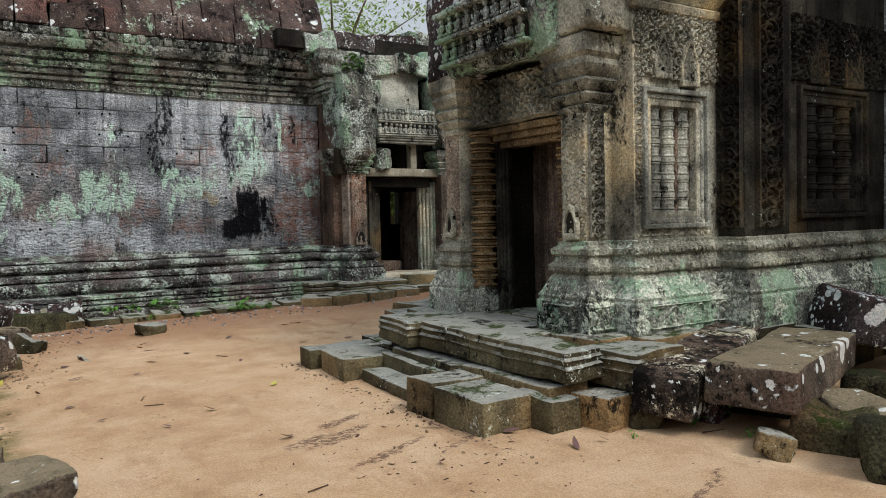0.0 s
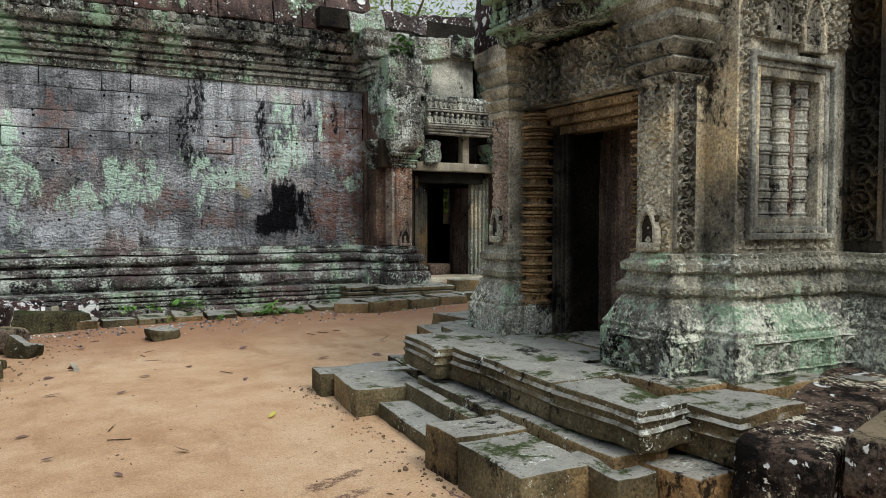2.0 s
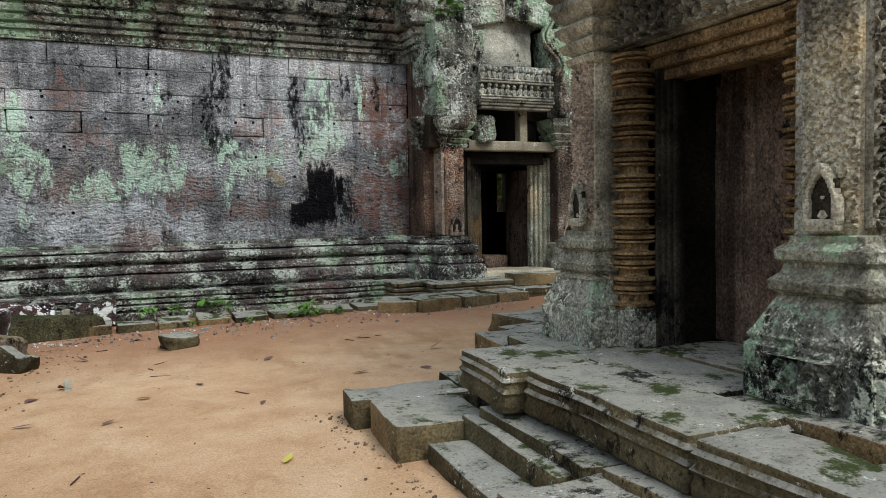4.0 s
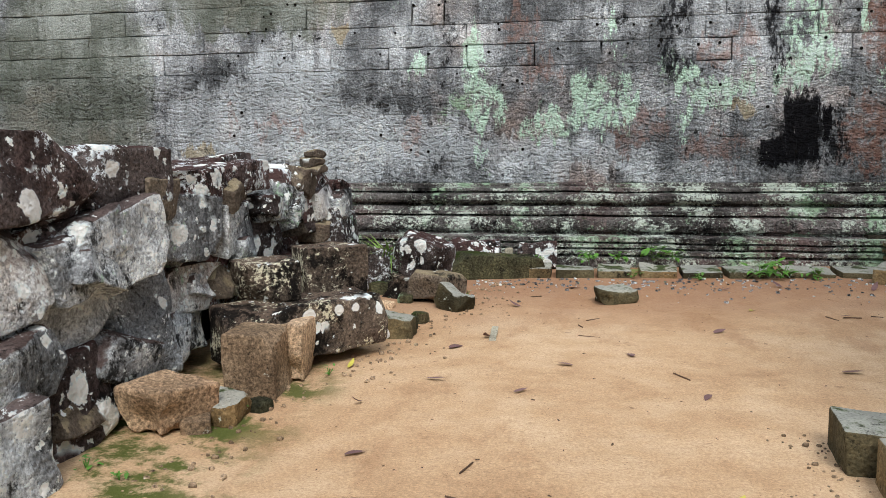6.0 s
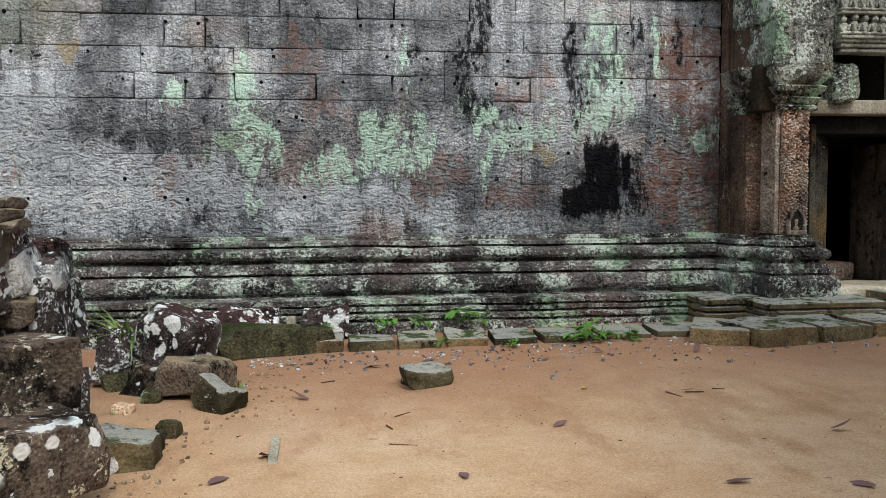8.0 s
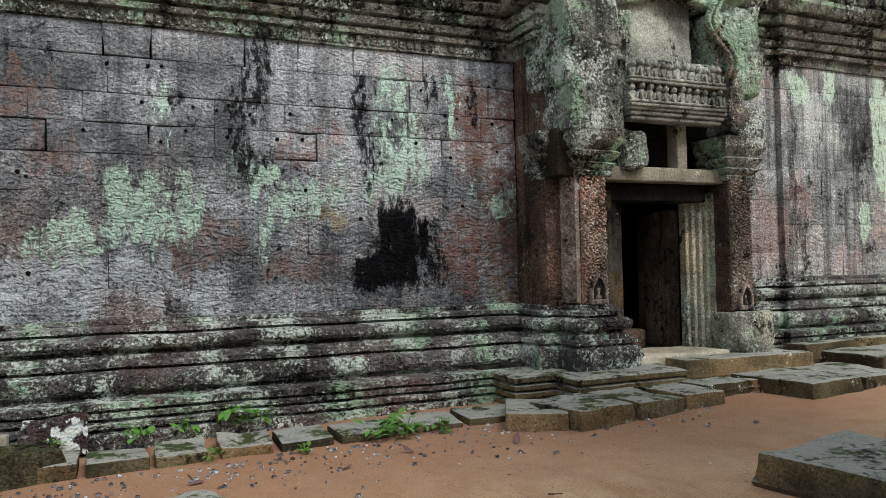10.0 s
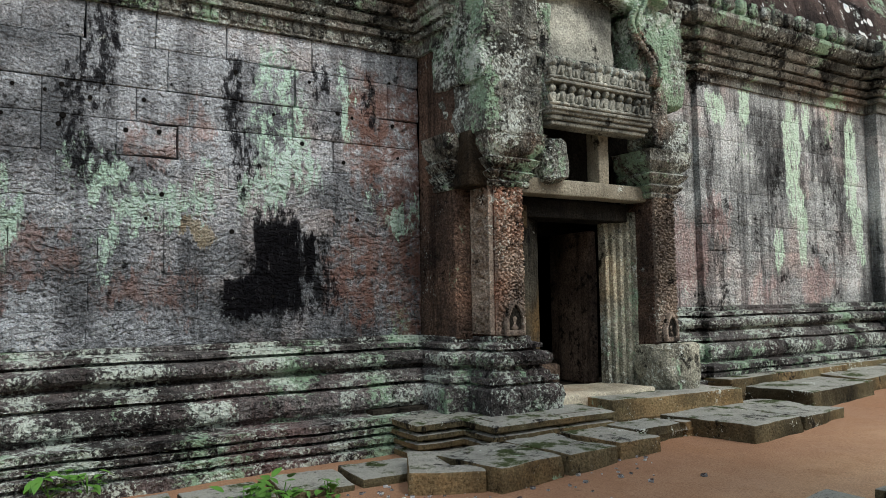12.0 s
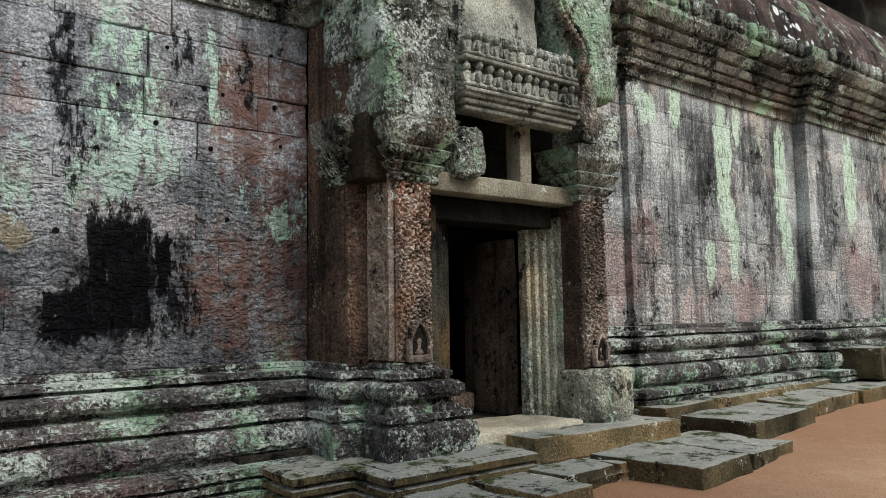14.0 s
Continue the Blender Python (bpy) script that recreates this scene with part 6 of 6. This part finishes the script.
# ---- plants and litter ----
def leaf_data(l, w, bend=0.3, n=3):
    """A leaf along +x, folded at its rib and bent down at its tip."""
    vs, fs = [], []
    for i in range(n + 1):
        s = i / n
        ww = w * math.sin(math.pi * (0.12 + 0.85 * s)) if i < n else 0.004
        z = -bend * l * s * s
        vs += [(l * s, -ww / 2, z + 0.1 * ww), (l * s, 0, z), (l * s, ww / 2, z + 0.1 * ww)]
    for i in range(n):
        a = i * 3
        fs += [(a, a + 3, a + 4, a + 1), (a + 1, a + 4, a + 5, a + 2)]
    return vs, fs


def surface_z(x, y):
    return ground_z(x) + 0.022 * noise.noise(Vector((x * 0.6, y * 0.6, 0))) + 0.012 * noise.noise(Vector((x * 2.1, y * 2.1, 3)))


def weed(x, y, z, size, count, seed, label, mat=MAT_LEAF):
    rn = random.Random(seed)
    w = thing("weed", label, "plant", at=(x, y, z))
    part("stem", join_lists(*[moved(lathe_data(((0.004, 0.0), (0.003, size * 0.6)), 5), pose(0, 0, 0, rn.uniform(-35, 35), rn.uniform(-35, 35), 0)) for _ in range(4)]), mat, w)
    for _ in range(count):
        l = size * rn.uniform(0.25, 0.5)
        part("leaf", leaf_data(l, l * rn.uniform(0.5, 0.7), rn.uniform(0.1, 0.5)), mat, w,
             m=pose(rn.uniform(-0.5, 0.5) * size, rn.uniform(-0.5, 0.5) * size, rn.uniform(0.1, 0.7) * size, 0, rn.uniform(-35, 25), rn.uniform(0, 360)))


rn = random.Random(31)
for x, y, z, s, c in ((1.9, 13.92, 0.1, 0.16, 12), (2.3, 13.95, 0.12, 0.14, 12), (2.75, 14.0, 0.12, 0.2, 16), (3.0, 14.0, 0.12, 0.16, 12), (3.9, 13.1, 0.06, 0.18, 14),
                      (4.15, 13.08, 0.06, 0.2, 18), (4.5, 13.05, 0.06, 0.16, 12), (2.45, 13.2, 0.02, 0.1, 8), (3.2, 13.0, 0.03, 0.1, 8), (1.2, 13.9, 0.08, 0.12, 10)):
    weed(x, y, z, s * 1.4, c + 8, rn.random(), "small green weed growing beside the kerb stones")
for x, y, s, c in ((4.62, 3.42, 0.2, 20), (4.78, 3.35, 0.16, 14), (5.05, 2.75, 0.14, 12), (4.55, 2.9, 0.1, 8), (5.25, 2.62, 0.16, 12), (5.6, 2.75, 0.16, 12), (3.9, 3.4, 0.07, 6)):
    weed(x, y, surface_z(x, y), s, c, rn.random(), "small green weed growing beside fallen stones")
for x, y, s, c in ((0.0, 8.75, 0.09, 9), (-0.35, 8.35, 0.08, 8), (-0.7, 7.0, 0.1, 10), (-0.45, 6.9, 0.08, 8), (0.55, 11.9, 0.1, 8), (-0.3, 7.95, 0.09, 9), (0.35, 13.35, 0.12, 10)):
    weed(x, y, surface_z(x, y) + 0.01, s, c, rn.random(), "tiny green weed at the foot of the heap")
# fern on the broken gable
weed(6.75, 13.75, 4.75, 0.4, 30, 5, "light green fern growing out of the gable")

grass = thing("grass_tuft", "bright green grass tuft growing out of the stones", "plant", at=(-0.45, 12.15, 0.36))
for _ in range(34):
    l = rn.uniform(0.25, 0.48)
    part("blade", leaf_data(l, 0.018, rn.uniform(0.4, 0.9), 6), MAT_GRASS, grass, m=pose(rn.uniform(-0.05, 0.05), rn.uniform(-0.05, 0.05), 0, 0, rn.uniform(-75, -25), rn.uniform(0, 360)))

# fallen leaves and twigs on the sand
spots = [(0.5, 7.3), (0.65, 8.75), (0.95, 10.1), (0.75, 9.6), (1.7, 9.2), (0.1, 8.9), (0.0, 9.3), (0.35, 8.2), (1.4, 8.4), (2.1, 9.4), (2.9, 10.2), (3.4, 11.2), (4.2, 10.9), (2.4, 7.0),
         (3.25, 4.0), (3.5, 3.4), (3.8, 3.5), (2.6, 3.9), (2.9, 4.5), (2.0, 5.2), (1.3, 5.9), (0.8, 6.6), (1.7, 6.3), (2.6, 8.6), (3.5, 9.2), (4.3, 8.9), (4.6, 9.8), (1.1, 11.4), (1.6, 12.3), (2.4, 12.6), (3.3, 12.3), (4.0, 12.6), (4.8, 12.2)]
for i, (x, y) in enumerate(spots):
    l = rn.uniform(0.07, 0.16)
    mat = MAT_YELLOW if i in (13, 5, 11) else MAT_DEAD
    d = leaf_data(l, l * rn.uniform(0.35, 0.5), rn.uniform(-0.5, 0.2), 4)
    ob = solid("fallen_leaf", d, mat, "fallen yellow leaf lying on the sand" if mat is MAT_YELLOW else "curled purple-brown dead leaf lying on the sand", "leaf", group="leaves on the sand")
    ob.matrix_world = pose(x + rn.uniform(-0.1, 0.1), y + rn.uniform(-0.1, 0.1), surface_z(x, y) + 0.012, rn.uniform(-14, 14), rn.uniform(-10, 4), rn.uniform(0, 360))
for i in range(15):
    x, y = rn.uniform(0.3, 4.8), rn.uniform(3.0, 12.8)
    if 2.9 < x and 3.5 < y < 8.3:
        x -= 2.2
    l = rn.uniform(0.06, 0.22)
    pts = [(0.004 + 0.002 * rn.random(), l * k / 4) for k in range(5)]
    ob = solid("twig", moved(lathe_data(pts, 6), pose(0, 0, 0, 90, 0, 0)), MAT_TWIG, "thin dark twig lying on the sand", "twig", group="twigs on the sand")
    ob.matrix_world = pose(x, y, surface_z(x, y) + 0.006, 0, 0, rn.uniform(0, 360))


def crumbs(name, count, where, lo, hi, mat, label, category, flat=1.0):
    """Small broken bits strewn over the ground, too many to count."""
    unit = [block_data(1, 1, 0.7, r=0.3, n=(1, 1, 1), amp=0.12, freq=1.5, seed=k) for k in range(4)]
    rows = []
    for _ in range(count):
        x, y = where()
        s = rn.uniform(lo, hi) * rn.random() ** 0.6 + lo * 0.4
        rows.append(moved(unit[rn.randrange(4)], pose(x, y, surface_z(x, y) + s * 0.15, rn.uniform(-20, 20), rn.uniform(-20, 20), rn.uniform(0, 360)) @ Matrix.Diagonal((s / flat ** 0.5, s * rn.uniform(0.6, 1), s * flat, 1))))
    solid(name, join_lists(*rows), mat, label, category, "stuff")


def by_wall():
    return rn.uniform(0.5, 7.2), 13.1 - abs(rn.gauss(0, 0.55))


def by_heap():
    y = rn.uniform(5.5, 13)
    return (0.1 if y > 8.6 else -0.4) + abs(rn.gauss(0, 0.22)) + (0.5 if y > 11 else 0), y


def by_porch():
    y = rn.uniform(3.4, 7.9)
    return 3.08 - abs(rn.gauss(0, 0.14)), y


def by_litter():
    return rn.gauss(2.55, 0.45), rn.gauss(3.9, 0.5)


crumbs("gravel", 500, by_wall, 0.012, 0.05, MAT_RUBBLE_GREY, "dark gravel and earth crumbs below the wall", "gravel")
crumbs("gravel_at_heap", 360, by_heap, 0.01, 0.045, MAT_RUBBLE_TAN, "earth crumbs and chips at the foot of the heap", "gravel")
crumbs("gravel_at_porch", 240, by_porch, 0.008, 0.03, MAT_RUBBLE_TAN, "earth crumbs along the porch steps", "gravel")
crumbs("leaf_litter", 70, by_litter, 0.008, 0.025, MAT_TWIG, "dark leaf litter ground into the sand", "litter", 0.2)
crumbs("sand_crumbs", 420, lambda: (rn.uniform(-0.1, 5), rn.uniform(2.5, 13)), 0.006, 0.018, MAT_TWIG, "dark specks of litter over the sand", "litter", 0.35)

# a strip of grey bark on the sand
solid("bark_strip", moved(block_data(0.54, 0.06, 0.02, r=0.008, n=(6, 2, 1), amp=0.006, freq=6, seed=5), pose(1.04, 10.16, surface_z(1.04, 10.16) + 0.012, 0, 0, 94)), MAT_BEAM,
      "short strip of pale grey bark lying on the sand", "bark")

# little cairn on the heap
cairn = thing("cairn", "small stack of flat brown stones on the heap", "cairn", at=(-0.92, 11.05, 1.36))
for i, (sx, sz) in enumerate(((0.3, 0.08), (0.22, 0.09), (0.14, 0.09))):
    part("flat_stone", block_data(0.25, sx, sz, r=0.012, n=(5, 6, 4), amp=0.02, freq=5, seed=i + 60, chip=0.2, cuts=5), MAT_RUBBLE_BROWN, cairn, m=pose(0, 0.02 * i, 0.03 + 0.08 * i, 9 - 7 * i, -6 + 5 * i, i * 35))

# peg holes drilled in the north wall's blocks, black discs for their shade
hole_rows = []
for i in range(64):
    x = rn.uniform(-4, 6.2)
    z = rn.choice((3.35, 3.0, 3.42, 3.1, 3.75)) + rn.gauss(0, 0.06) if i % 4 else rn.uniform(1.5, 2.8)
    s = rn.uniform(0.7, 1.2)
    hole_rows.append(moved(lathe_data(((0.001, 0.0), (0.02 * s, 0.0), (0.022 * s, 0.012)), 9), pose(x, WALL_Y - 0.0085, z, -90, 0, 0)))
holes = part("peg_holes", join_lists(*hole_rows), MAT_HOLE, wall_north, "small round peg holes, black discs for their shade")
holes["kind"] = "stuff"


# ---- beyond the walls ----
def tree(x, y, h, spread, seed, clumps, label):
    r = random.Random(seed)
    tr = thing("tree", label, "tree", at=(x, y, 0))
    limbs = []

    def tube(pts, radii, n=8):
        vs, fs = [], []
        for p, q in zip(pts, radii):
            for i in range(n):
                a = 2 * math.pi * i / n
                vs.append((p[0] + q * math.cos(a), p[1] + q * math.sin(a), p[2]))
        for k in range(len(pts) - 1):
            for i in range(n):
                a, b = k * n + i, k * n + (i + 1) % n
                fs.append((a, b, b + n, a + n))
        return vs, fs

    trunk = [(0.25 * math.sin(k * 0.8 + seed), 0.2 * math.cos(k * 0.7), h * 0.6 * k / 7) for k in range(8)]
    part("trunk", tube(trunk, [0.45 * (1 - 0.09 * k) for k in range(8)], 12), MAT_BARK, tr)
    ends = []
    for i in range(9):
        a = 2 * math.pi * i / 9 + r.uniform(-0.3, 0.3)
        b = trunk[r.randrange(4, 8)]
        L = spread * r.uniform(0.6, 1.0)
        pts = [(b[0] + math.cos(a) * L * s, b[1] + math.sin(a) * L * s, b[2] + h * 0.35 * (s ** 0.8) * r.uniform(0.8, 1.1)) for s in (0, 0.3, 0.6, 1.0)]
        part("limb", tube(pts, (0.18, 0.13, 0.08, 0.03), 7), MAT_BARK, tr)
        ends += pts[1:]
    vs, fs = [], []
    for c in range(clumps):
        e = ends[r.randrange(len(ends))]
        cx, cy, cz = (e[k] + r.gauss(0, spread * 0.16) for k in range(3))
        for _ in range(22):
            px, py, pz = cx + r.gauss(0, 0.45), cy + r.gauss(0, 0.45), cz + r.gauss(0, 0.25)
            s = r.uniform(0.07, 0.15)
            m = pose(px, py, pz, r.uniform(-50, 50), r.uniform(-50, 50), r.uniform(0, 360))
            o = len(vs)
            vs += [m @ Vector(v) for v in ((0, 0, 0), (s, -s * 0.4, 0), (2.2 * s, 0, -0.2 * s), (s, s * 0.4, 0))]
            fs.append((o, o + 1, o + 2, o + 3))
    part("crown", (vs, fs), MAT_TREE_LEAF, tr, "loose crown of small green leaves", smooth=False)


tree(16.5, 37, 15, 5.0, 3, 420, "tall tree with a loose green crown behind the temple")
tree(13.3, 24.6, 5.0, 2.0, 6, 300, "small leafy tree outside the hall's far opening")


def far_tower(x, y, w, label):
    """A stepped stone tower: tiers that shrink as they rise, each with its cornice."""
    t = thing("stepped_tower", label, "tower", "structure", at=(x, y, 0))
    z, k = 0.0, 0
    while w > 0.8:
        hh = 3.2 if k == 0 else w * 0.42
        if k == 0:
            hh = 7.0
        part("tier", moved(block_data(w, w, hh, r=0.12, n=(10, 10, 6), amp=0.16, freq=1.2, seed=k + 3, chip=0.25), pose(0, 0, z + hh / 2)), MAT_DARK, t, "dark stone tier")
        part("cornice", moved(block_data(w * 1.12, w * 1.12, 0.4, r=0.1, n=(10, 10, 2), amp=0.14, freq=1.6, seed=k + 33, chip=0.2), pose(0, 0, z + hh)), MAT_DARK, t, "worn stone cornice")
        z += hh
        w *= 0.82
        k += 1


far_tower(24.5, 19.0, 7.0, "dark stepped sandstone tower behind the gallery roof")


# ---- stones of the walls ----
ashlar(wall_north, -10.5, 6.36, WALL_Y, 1.135, 4.165, MAT_WALL, 9, 7, loose_above=2.8)
ashlar(wall_east, 9.3, 10.6, NE_Y, 1.355, 4.45, MAT_WALL_E, 8, 8, wmin=0.35, wmax=0.6)
ashlar(wall_east, 10.6, 14.75, NE_Y - 0.1, 1.355, 4.45, MAT_WALL_E, 8, 9, wmin=0.4, wmax=0.85)
ashlar(wall_east, 14.75, 24.0, NE_Y - 0.3, 1.355, 4.45, MAT_WALL_E, 8, 10, wmin=0.6, wmax=1.1)
